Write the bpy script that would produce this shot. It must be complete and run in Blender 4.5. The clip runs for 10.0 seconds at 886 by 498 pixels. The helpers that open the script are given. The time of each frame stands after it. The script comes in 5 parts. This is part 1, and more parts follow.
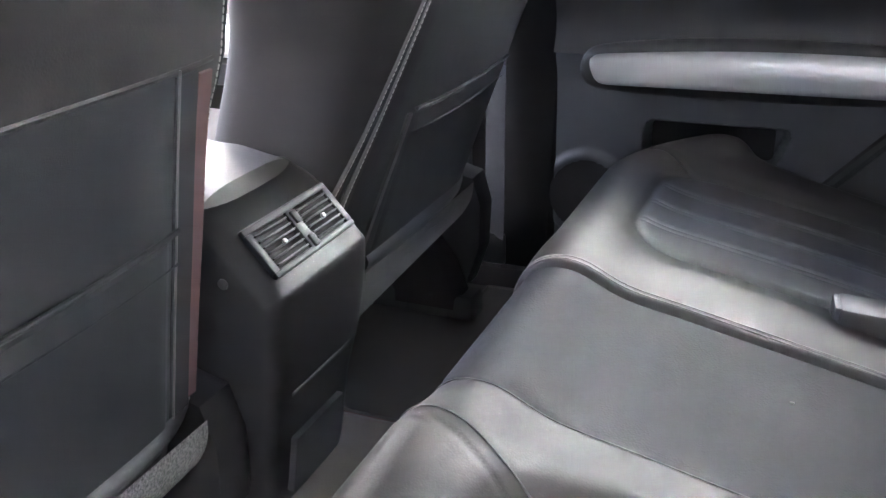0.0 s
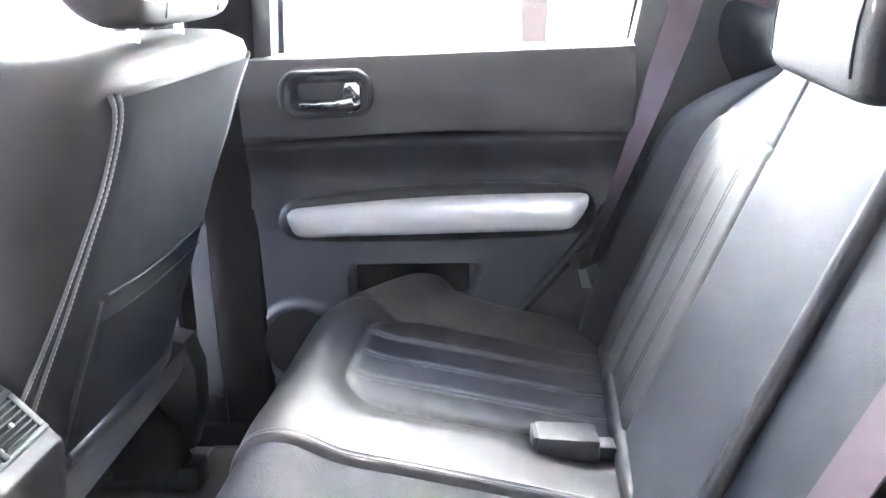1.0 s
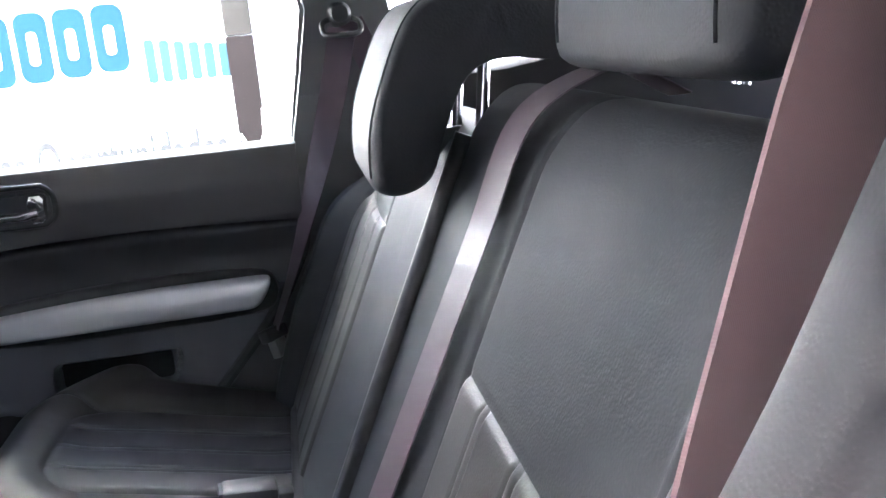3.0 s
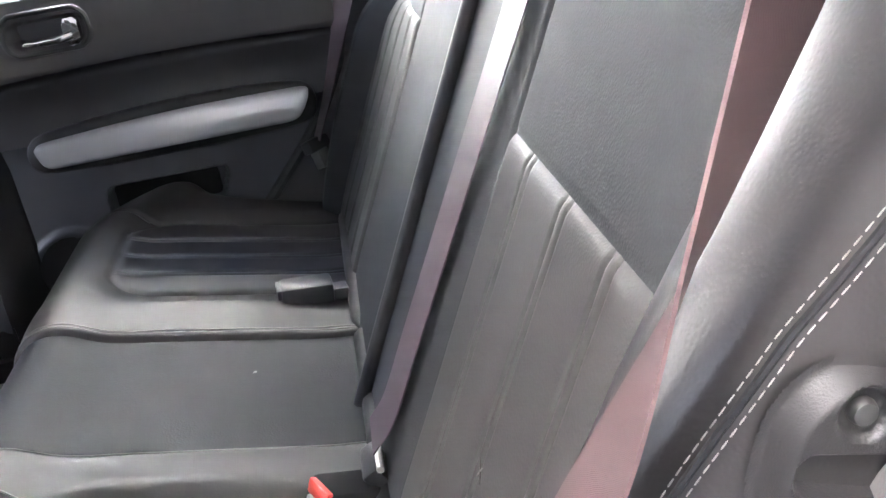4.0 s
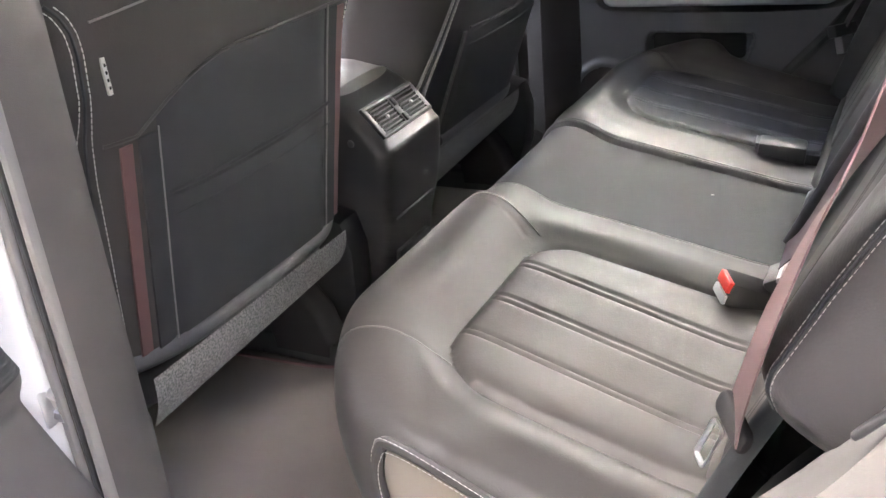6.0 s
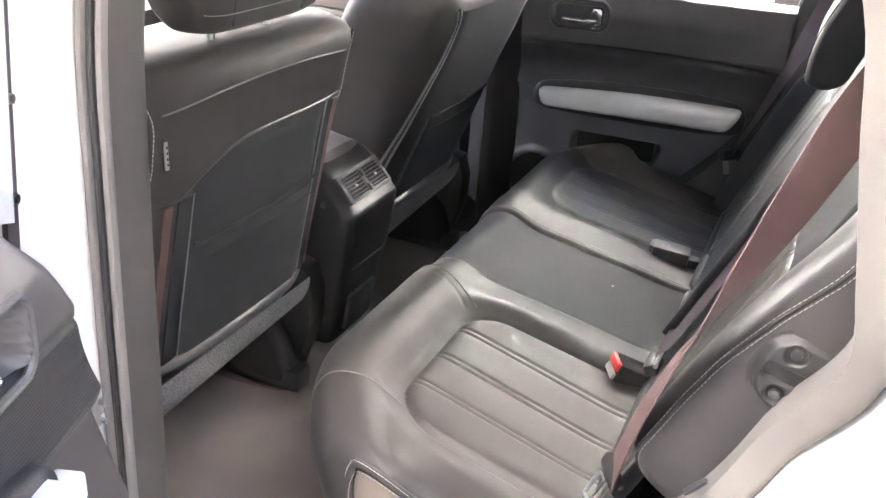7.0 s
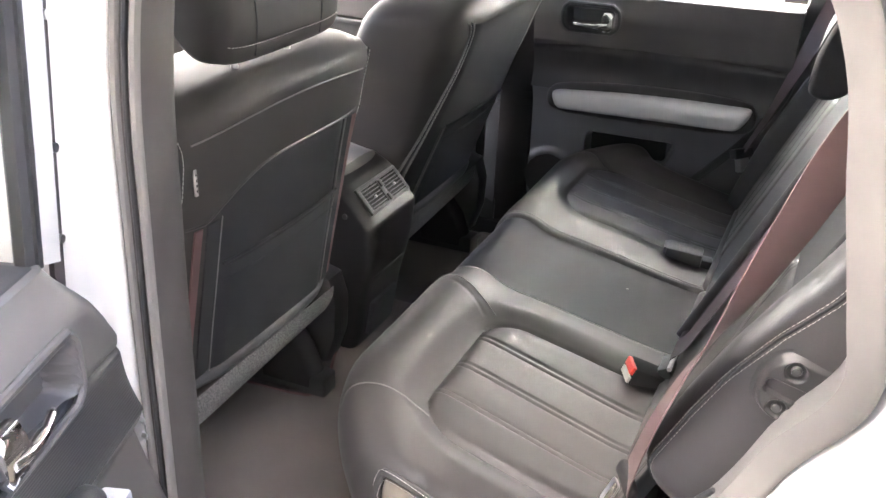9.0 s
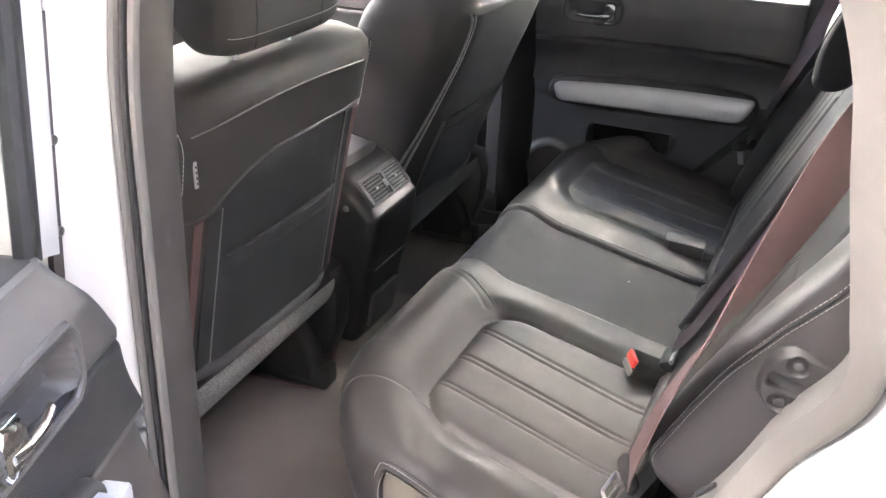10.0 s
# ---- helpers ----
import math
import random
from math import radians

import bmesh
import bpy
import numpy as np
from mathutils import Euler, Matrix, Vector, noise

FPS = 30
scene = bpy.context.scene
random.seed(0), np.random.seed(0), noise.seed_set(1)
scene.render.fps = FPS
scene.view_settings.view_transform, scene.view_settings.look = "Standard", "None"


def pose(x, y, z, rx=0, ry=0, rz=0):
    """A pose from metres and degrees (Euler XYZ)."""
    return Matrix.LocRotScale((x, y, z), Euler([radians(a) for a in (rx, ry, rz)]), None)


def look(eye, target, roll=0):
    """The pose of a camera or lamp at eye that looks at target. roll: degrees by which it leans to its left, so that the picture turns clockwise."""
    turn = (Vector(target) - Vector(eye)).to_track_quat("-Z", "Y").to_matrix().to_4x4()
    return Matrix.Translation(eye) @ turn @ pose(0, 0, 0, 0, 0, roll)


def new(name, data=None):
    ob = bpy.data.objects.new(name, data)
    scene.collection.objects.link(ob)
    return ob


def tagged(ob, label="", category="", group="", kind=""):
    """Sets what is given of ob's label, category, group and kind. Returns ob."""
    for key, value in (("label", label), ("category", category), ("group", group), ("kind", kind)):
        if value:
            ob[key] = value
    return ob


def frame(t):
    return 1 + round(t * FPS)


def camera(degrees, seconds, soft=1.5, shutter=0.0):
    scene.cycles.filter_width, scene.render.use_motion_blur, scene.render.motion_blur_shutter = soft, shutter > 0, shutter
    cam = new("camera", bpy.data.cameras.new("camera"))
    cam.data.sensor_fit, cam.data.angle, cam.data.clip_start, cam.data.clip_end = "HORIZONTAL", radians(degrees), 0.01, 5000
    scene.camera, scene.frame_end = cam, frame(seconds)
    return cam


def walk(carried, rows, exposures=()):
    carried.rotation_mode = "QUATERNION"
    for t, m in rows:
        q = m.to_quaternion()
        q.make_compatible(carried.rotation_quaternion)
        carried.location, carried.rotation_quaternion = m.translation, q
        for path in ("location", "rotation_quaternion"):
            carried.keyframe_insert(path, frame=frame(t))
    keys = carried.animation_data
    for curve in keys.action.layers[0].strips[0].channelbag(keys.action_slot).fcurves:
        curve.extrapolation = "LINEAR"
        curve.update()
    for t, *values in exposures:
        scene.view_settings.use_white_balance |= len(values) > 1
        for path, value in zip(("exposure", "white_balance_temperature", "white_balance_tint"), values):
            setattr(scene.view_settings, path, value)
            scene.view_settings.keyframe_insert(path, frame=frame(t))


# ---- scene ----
cam = camera(51.4, 10.0)
PATH = [
    (0, (0.319, -0.782, 1.256), (-0.433, 0.894, 0.465), -1.8),
    (0.5, (0.326, -0.754, 1.286), (-0.147, 1.06, 0.589), -1.8),
    (1, (0.359, -0.768, 1.324), (0.14, 1.131, 0.735), -2.9),
    (1.5, (0.397, -0.823, 1.363), (0.32, 1.118, 0.887), -3.9),
    (2, (0.448, -0.864, 1.388), (0.517, 1.1, 1.014), -2.9),
    (2.2, (0.462, -0.886, 1.395), (0.602, 1.076, 1.034), -2.9),
    (3.3, (0.506, -0.97, 1.354), (0.811, 0.927, 0.8), -5.9),
    (3.5, (0.492, -0.971, 1.348), (0.759, 0.91, 0.723), -7.0),
    (4, (0.483, -0.989, 1.32), (0.636, 0.841, 0.526), -9.6),
    (4.5, (0.475, -1.017, 1.288), (0.46, 0.738, 0.329), -13.2),
    (5, (0.485, -1.046, 1.247), (0.178, 0.612, 0.172), -18.1),
    (5.5, (0.505, -1.182, 1.234), (-0.159, 0.424, 0.245), -15.9),
    (6, (0.578, -1.267, 1.335), (-0.314, 0.299, 0.467), -6.6),
    (6.2, (0.595, -1.354, 1.37), (-0.249, 0.277, 0.579), -1.3),
    (7.3, (0.609, -1.533, 1.583), (-0.084, 0.141, 0.736), 3.3),
    (7.5, (0.607, -1.542, 1.596), (-0.104, 0.122, 0.745), 3.1),
    (8, (0.609, -1.545, 1.594), (-0.128, 0.096, 0.72), 1.7),
    (8.5, (0.618, -1.545, 1.594), (-0.119, 0.101, 0.729), 1.2),
    (9, (0.621, -1.547, 1.596), (-0.109, 0.101, 0.729), 1.3),
    (9.5, (0.622, -1.544, 1.596), (-0.11, 0.1, 0.723), 1.2),
    (10, (0.62, -1.542, 1.595), (-0.11, 0.097, 0.712), 1.3),
]
walk(cam, [(t, look(eye, target, roll)) for t, eye, target, roll in PATH],
     exposures=[(0.0, 5.6, 5800, 10), (0.5, 6.9, 5800, 10), (1.0, 6.6, 5650, 10), (1.5, 5.9, 5550, 10), (2.2, 5.15, 5480, 10), (3.5, 4.95, 5700, 10),
                (4.0, 5.2, 5870, 10), (4.5, 5.2, 6050, 10), (5.0, 5.25, 6200, 10), (5.5, 5.35, 6300, 10), (6.2, 5.5, 6330, 10), (7.5, 5.38, 6280, 10), (10.0, 5.25, 6280, 10)])

# ---------------------------------------------------------------- world, sun
world = bpy.data.worlds.new("sky")
scene.world = world
world.use_nodes = True
wn = world.node_tree
bg = wn.nodes["Background"]
sky = wn.nodes.new("ShaderNodeTexSky")
sky.sky_type, sky.sun_disc = "NISHITA", False
SUN_ELEV, SUN_AZ = 42.0, 200.0
sky.sun_elevation, sky.sun_rotation = radians(SUN_ELEV), radians(SUN_AZ)
sky.air_density, sky.dust_density, sky.ozone_density = 0.6, 8.0, 0.3
wn.links.new(sky.outputs["Color"], bg.inputs["Color"])
bg.inputs["Strength"].default_value = 0.15
sun_dir = Vector((math.sin(radians(SUN_AZ)) * math.cos(radians(SUN_ELEV)),
                  math.cos(radians(SUN_AZ)) * math.cos(radians(SUN_ELEV)),
                  math.sin(radians(SUN_ELEV))))
sun = new("sun", bpy.data.lights.new("sun", "SUN"))
sun.data.energy, sun.data.angle, sun.data.color = 2.2, radians(1.5), (1.0, 0.96, 0.91)
sun.matrix_world = look(sun_dir * 20, (0, 0, 0))


# ---------------------------------------------------------------- materials
def mat(name, color, rough=0.5, metal=0.0, grain=0.0, grain_scale=800.0, mottle=0.15, mottle_scale=9.0,
        spec=0.5, coat=0.0, kind="noise", sheen=0.0, rough_var=0.08, crisp=0.0, soft=0.0):
    """A procedural surface: base colour with broad mottling, fine grain in the relief, uneven gloss."""
    m = bpy.data.materials.new(name)
    m.use_nodes = True
    nt = m.node_tree
    b = nt.nodes["Principled BSDF"]
    b.inputs["Metallic"].default_value = metal
    b.inputs["Specular IOR Level"].default_value = spec
    b.inputs["Coat Weight"].default_value = coat
    b.inputs["Sheen Weight"].default_value = sheen
    tc = nt.nodes.new("ShaderNodeTexCoord")
    big = nt.nodes.new("ShaderNodeTexNoise")
    big.inputs["Scale"].default_value = mottle_scale
    big.inputs["Detail"].default_value = 5
    nt.links.new(tc.outputs["Object"], big.inputs["Vector"])
    mix = nt.nodes.new("ShaderNodeMix")
    mix.data_type = "RGBA"
    lo = [max(0.0, c * (1 - mottle)) for c in color]
    hi = [min(1.0, c * (1 + mottle)) for c in color]
    mix.inputs["A"].default_value = (*lo, 1)
    mix.inputs["B"].default_value = (*hi, 1)
    if crisp:
        cr = nt.nodes.new("ShaderNodeMapRange")
        cr.inputs["From Min"].default_value = 0.5 - 0.5 * (1 - crisp)
        cr.inputs["From Max"].default_value = 0.5 + 0.5 * (1 - crisp)
        nt.links.new(big.outputs["Fac"], cr.inputs["Value"])
        nt.links.new(cr.outputs["Result"], mix.inputs["Factor"])
    else:
        nt.links.new(big.outputs["Fac"], mix.inputs["Factor"])
    nt.links.new(mix.outputs["Result"], b.inputs["Base Color"])
    rr = nt.nodes.new("ShaderNodeMapRange")
    rr.inputs["To Min"].default_value = max(0.02, rough - rough_var)
    rr.inputs["To Max"].default_value = min(1.0, rough + rough_var)
    nt.links.new(big.outputs["Fac"], rr.inputs["Value"])
    nt.links.new(rr.outputs["Result"], b.inputs["Roughness"])
    if grain > 0:
        if kind == "cells":
            fine = nt.nodes.new("ShaderNodeTexVoronoi")
            fine.feature = "SMOOTH_F1"
            out = fine.outputs["Distance"]
        elif kind in ("weave", "ribs"):
            fine = nt.nodes.new("ShaderNodeTexWave")
            fine.bands_direction = "DIAGONAL" if kind == "weave" else "Z"
            out = fine.outputs["Fac"]
        else:
            fine = nt.nodes.new("ShaderNodeTexNoise")
            fine.inputs["Detail"].default_value = 3
            out = fine.outputs["Fac"]
        fine.inputs["Scale"].default_value = grain_scale
        nt.links.new(tc.outputs["Object"], fine.inputs["Vector"])
        bump = nt.nodes.new("ShaderNodeBump")
        bump.inputs["Strength"].default_value = grain
        bump.inputs["Distance"].default_value = 0.001
        nt.links.new(out, bump.inputs["Height"])
        nt.links.new(bump.outputs["Normal"], b.inputs["Normal"])
        if soft:        # slack and creases in a stretched cover
            slack = nt.nodes.new("ShaderNodeTexNoise")
            slack.inputs["Scale"].default_value = 16.0
            slack.inputs["Detail"].default_value = 2.5
            slack.inputs["Distortion"].default_value = 0.6
            nt.links.new(tc.outputs["Object"], slack.inputs["Vector"])
            wide = nt.nodes.new("ShaderNodeBump")
            wide.inputs["Strength"].default_value = soft
            wide.inputs["Distance"].default_value = 0.006
            nt.links.new(slack.outputs["Fac"], wide.inputs["Height"])
            nt.links.new(wide.outputs["Normal"], bump.inputs["Normal"])
    return m


LEATHER = mat("black_leather", (0.044, 0.041, 0.039), 0.48, spec=0.30, grain=0.12, grain_scale=520, kind="cells", mottle=0.14, mottle_scale=6, soft=0.08)
QUILT = mat("quilted_grey_leather", (0.050, 0.048, 0.046), 0.52, spec=0.26, grain=0.14, grain_scale=520, kind="cells", mottle=0.12, mottle_scale=6, soft=0.05)
SEAT_LEATHER = mat("satin_black_leather", (0.046, 0.043, 0.041), 0.58, spec=0.18, grain=0.12, grain_scale=520, kind="cells", mottle=0.14, mottle_scale=6, soft=0.08)
LEATHER_SMOOTH = mat("smooth_black_leather", (0.036, 0.038, 0.040), 0.62, spec=0.18, grain=0.2, grain_scale=500, kind="cells", mottle=0.18, soft=0.1)
PILLAR_BLACK = mat("matt_black_pillar_trim", (0.034, 0.033, 0.033), 0.85, grain=0.25, grain_scale=1000, spec=0.08)
SIDE_VINYL = mat("black_side_vinyl", (0.034, 0.032, 0.032), 0.36, spec=0.6, grain=0.14, grain_scale=480, kind="cells", mottle=0.2, soft=0.15)
LEATHER_PLAIN = mat("matt_black_leather", (0.030, 0.030, 0.031), 0.66, spec=0.22, grain=0.25, grain_scale=450, kind="cells", mottle=0.16, soft=0.1)
SEAT_CLOTH = mat("black_seat_cloth", (0.021, 0.022, 0.024), 0.8, grain=0.4, grain_scale=900, mottle=0.2, soft=0.12)
TAUPE = mat("taupe_vinyl", (0.16, 0.143, 0.118), 0.5, grain=0.2, grain_scale=420, kind="cells")
PIPING = mat("grey_piping", (0.15, 0.145, 0.14), 0.5)
THREAD = mat("pale_thread", (0.42, 0.41, 0.39), 0.7)
BELT = mat("burgundy_belt_webbing", (0.080, 0.056, 0.068), 0.42, spec=0.45, grain=0.12, grain_scale=520, kind="weave", mottle=0.2, mottle_scale=14)
EDGE_RED = mat("burgundy_edging", (0.125, 0.065, 0.062), 0.6)
PLASTIC = mat("black_plastic", (0.032, 0.031, 0.031), 0.45, grain=0.25, grain_scale=1100)
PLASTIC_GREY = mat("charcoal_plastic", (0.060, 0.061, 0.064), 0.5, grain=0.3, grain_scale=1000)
DOOR_UPPER = mat("charcoal_door_trim", (0.060, 0.057, 0.055), 0.55, grain=0.35, grain_scale=900, mottle=0.1)
DOOR_MID = mat("black_door_insert", (0.026, 0.025, 0.026), 0.5, grain=0.3, grain_scale=700, kind="cells")
DOOR_LOWER = mat("slate_door_trim", (0.075, 0.079, 0.087), 0.5, grain=0.3, grain_scale=900, mottle=0.1)
DOOR_WARM = mat("warm_grey_door_trim", (0.085, 0.078, 0.073), 0.5, grain=0.3, grain_scale=900, mottle=0.1)
RIBBED = mat("ribbed_black_insert", (0.03, 0.029, 0.029), 0.6, grain=0.35, grain_scale=75, kind="ribs")
SILVER = mat("silver_paint", (0.55, 0.56, 0.58), 0.33, metal=0.35, mottle=0.04)
CHROME = mat("chrome", (0.85, 0.85, 0.86), 0.07, metal=1.0, mottle=0.02, rough_var=0.02)
STEEL = mat("dull_steel", (0.45, 0.45, 0.45), 0.35, metal=1.0)
WHITE_PAINT = mat("white_car_paint", (0.58, 0.57, 0.55), 0.25, coat=0.6, mottle=0.02, rough_var=0.03)
# near-zero black that stands in for shade in recesses and gaps
BLACK = mat("shade_black", (0.006, 0.006, 0.006), 0.8)
RUBBER = mat("black_rubber_seal", (0.03, 0.03, 0.031), 0.55, grain=0.2, grain_scale=600)
PILLAR_WARM = mat("grey_brown_pillar_trim", (0.066, 0.061, 0.057), 0.6, grain=0.25, grain_scale=900, spec=0.3)
HANDLE_CUP = mat("satin_brown_handle_cup", (0.085, 0.078, 0.074), 0.32, grain=0.1, grain_scale=900, spec=0.6)
RUBBER_GREY = mat("grey_rubber_seal", (0.16, 0.152, 0.14), 0.55, grain=0.2, grain_scale=500)
CARPET = mat("charcoal_carpet", (0.075, 0.070, 0.067), 0.95, grain=1.0, grain_scale=900, mottle=0.3, mottle_scale=25, sheen=0.2)
MAT_CARPET = mat("brown_grey_floor_mat", (0.115, 0.092, 0.080), 0.95, grain=1.0, grain_scale=1000, mottle=0.34, mottle_scale=5, crisp=0.5, sheen=0.3)
FLECK = mat("flecked_grey_felt", (0.17, 0.168, 0.165), 0.95, grain=1.0, grain_scale=260, mottle=0.42, mottle_scale=330, crisp=0.75)
HEADLINER = mat("grey_headliner_cloth", (0.55, 0.54, 0.52), 0.95, grain=0.3, grain_scale=700)
PILLAR_GREY = mat("grey_pillar_trim", (0.10, 0.10, 0.10), 0.55, grain=0.25, grain_scale=900)
RED = mat("red_release_button", (0.75, 0.05, 0.035), 0.35)
PALE = mat("pale_grey_plastic", (0.5, 0.5, 0.48), 0.45)
LID = mat("grey_vinyl", (0.10, 0.095, 0.09), 0.42, grain=0.25, grain_scale=450, kind="cells")
VENT_GREY = mat("satin_grey_plastic", (0.040, 0.040, 0.041), 0.4, grain=0.15, grain_scale=900)
CONSOLE = mat("black_console_plastic", (0.021, 0.020, 0.020), 0.45, grain=0.25, grain_scale=1100, spec=0.4)
SCREW = mat("worn_grey_screw", (0.07, 0.07, 0.068), 0.5, metal=0.3)
MAT_DARK = mat("charcoal_floor_mat", (0.115, 0.104, 0.097), 0.95, grain=1.0, grain_scale=1000, mottle=0.25, mottle_scale=7, sheen=0.2)
EDGE_STRIP = mat("dark_brown_strip", (0.055, 0.046, 0.046), 0.6)
BELT_FADED = mat("faded_burgundy_webbing", (0.118, 0.075, 0.073), 0.45, spec=0.5, grain=0.12, grain_scale=520, kind="weave", mottle=0.25, mottle_scale=10)
LABEL = mat("white_woven_label", (0.34, 0.34, 0.32), 0.7)
CONCRETE = mat("concrete_ground", (0.22, 0.21, 0.195), 0.85, grain=0.5, grain_scale=60, mottle=0.2, mottle_scale=1.5)
BANNER = mat("white_banner_vinyl", (0.82, 0.82, 0.82), 0.5, mottle=0.03)
PLASTER = mat("white_plaster_wall", (0.78, 0.77, 0.75), 0.85, grain=0.4, grain_scale=40, mottle=0.06)
YARD = mat("grey_concrete_wall", (0.32, 0.305, 0.285), 0.9, grain=0.5, grain_scale=40, mottle=0.2, mottle_scale=2)
BLUE = mat("blue_print", (0.005, 0.016, 0.030), 0.9, mottle=0.05, spec=0.04)
CYAN = mat("cyan_print", (0.012, 0.026, 0.036), 0.9, mottle=0.05, spec=0.04)
GREY_PRINT = mat("grey_print", (0.020, 0.020, 0.021), 0.9, mottle=0.05, spec=0.04)
DARK_POST = mat("dark_brown_post", (0.005, 0.004, 0.004), 0.9, grain=0.5, grain_scale=80, mottle=0.4, spec=0.04)
POST_GREY = mat("grey_post_paint", (0.016, 0.015, 0.014), 0.9, mottle=0.3, spec=0.04)

GLASS = bpy.data.materials.new("car_glass")
GLASS.use_nodes = True
_g = GLASS.node_tree
_p = _g.nodes["Principled BSDF"]
_p.inputs["Base Color"].default_value = (0.95, 0.98, 0.97, 1)
_p.inputs["Roughness"].default_value = 0.0
_p.inputs["Transmission Weight"].default_value = 1.0
_p.inputs["IOR"].default_value = 1.02


# ---------------------------------------------------------------- mesh tools
def finish(bm, name, material, smooth=True, sharp=40):
    bmesh.ops.recalc_face_normals(bm, faces=bm.faces)
    me = bpy.data.meshes.new(name)
    for f in bm.faces:
        f.smooth = smooth
    if smooth:
        for e in bm.edges:
            if len(e.link_faces) == 2 and e.calc_face_angle(0.0) > radians(sharp):
                e.smooth = False
    bm.to_mesh(me)
    bm.free()
    me.materials.append(material)
    return me


def part(name, bm, material, parent=None, label="", smooth=True, sharp=40):
    ob = new(name, finish(bm, name, material, smooth, sharp))
    if parent is not None:
        ob.parent = parent
    if label:
        ob["label"] = label
    return ob


def thing(name, label, category, at=(0, 0, 0), group="", kind=""):
    ob = new(name)
    ob.empty_display_size = 0.05
    ob.location = at
    return tagged(ob, label, category, group, kind)


def grid(fn, us, vs, close_u=False, caps=False):
    bm = bmesh.new()
    rows = [[bm.verts.new(fn(u, v)) for v in vs] for u in us]
    n = len(us)
    for i in range(n if close_u else n - 1):
        a, b = rows[i], rows[(i + 1) % n]
        for j in range(len(vs) - 1):
            bm.faces.new((a[j], b[j], b[j + 1], a[j + 1]))
    if caps and close_u:
        bm.faces.new([r[0] for r in rows])
        bm.faces.new([r[-1] for r in rows][::-1])
    return bm


def lin(a, b, n):
    return [a + (b - a) * i / (n - 1) for i in range(n)]


def sstep(x, a, b):
    t = min(1.0, max(0.0, (x - a) / (b - a)))
    return t * t * (3 - 2 * t)


def gauss(x, w):
    return math.exp(-(x / w) ** 2)


def interp(x, table):
    """Piecewise linear look-up in ((x, y), ...)."""
    if x <= table[0][0]:
        return table[0][1]
    for (x0, y0), (x1, y1) in zip(table, table[1:]):
        if x <= x1:
            return y0 + (y1 - y0) * (x - x0) / (x1 - x0)
    return table[-1][1]


def spline(points, n=8, closed=False):
    """Catmull-Rom through the points."""
    pts = [Vector(p) for p in points]
    m = len(pts)
    out = []
    for i in range(m if closed else m - 1):
        if closed:
            p0, p1, p2, p3 = (pts[(i + k - 1) % m] for k in range(4))
        else:
            p1, p2 = pts[i], pts[i + 1]
            p0 = pts[i - 1] if i else p1 * 2 - p2
            p3 = pts[i + 2] if i + 2 < m else p2 * 2 - p1
        for k in range(n):
            t = k / n
            out.append(0.5 * ((2 * p1) + (p2 - p0) * t + (2 * p0 - 5 * p1 + 4 * p2 - p3) * t * t
                              + (3 * p1 - p0 - 3 * p2 + p3) * t ** 3))
    if not closed:
        out.append(pts[-1].copy())
    return out


def resample(points, step):
    pts = [Vector(p) for p in points]
    d = [0.0]
    for a, b in zip(pts, pts[1:]):
        d.append(d[-1] + (b - a).length)
    n = max(2, int(d[-1] / step) + 1)
    out, j = [], 0
    for i in range(n):
        s = d[-1] * i / (n - 1)
        while j < len(d) - 2 and d[j + 1] < s:
            j += 1
        k = (s - d[j]) / max(1e-9, d[j + 1] - d[j])
        out.append(pts[j].lerp(pts[j + 1], k))
    return out


def add_tube(bm, points, r, n=8, closed=False, caps=True, flat=1.0):
    pts = [Vector(p) for p in points]
    rings = []
    prev = None
    m = len(pts)
    for i, p in enumerate(pts):
        a = pts[(i - 1) % m] if (closed or i) else p
        b = pts[(i + 1) % m] if (closed or i < m - 1) else p
        t = (b - a).normalized()
        if prev is None:
            ref = Vector((0, 0, 1)) if abs(t.z) < 0.9 else Vector((1, 0, 0))
            side = t.cross(ref).normalized()
        else:
            side = (prev - t * prev.dot(t)).normalized()
        prev = side
        up = side.cross(t)
        rr = r[i] if isinstance(r, (list, tuple)) else r
        rings.append([bm.verts.new(p + side * math.cos(2 * math.pi * k / n) * rr + up * math.sin(2 * math.pi * k / n) * rr * flat)
                      for k in range(n)])
    for i in range(m if closed else m - 1):
        A, B = rings[i], rings[(i + 1) % m]
        for k in range(n):
            bm.faces.new((A[k], A[(k + 1) % n], B[(k + 1) % n], B[k]))
    if caps and not closed:
        bm.faces.new(rings[0])
        bm.faces.new(rings[-1][::-1])
    return bm


def tube(points, r, n=8, closed=False, flat=1.0):
    return add_tube(bmesh.new(), points, r, n, closed, True, flat)


def stitches(paths, length=0.0055, gap=0.0025, r=0.0007):
    bm = bmesh.new()
    for path in paths:
        pts = resample(path, 0.0008)
        k, run = max(2, int(length / 0.0008)), max(3, int((length + gap) / 0.0008))
        for i in range(0, len(pts) - k, run):
            add_tube(bm, [pts[i], pts[i + k // 2], pts[i + k]], [r * 0.7, r, r * 0.7], 5)
    return bm


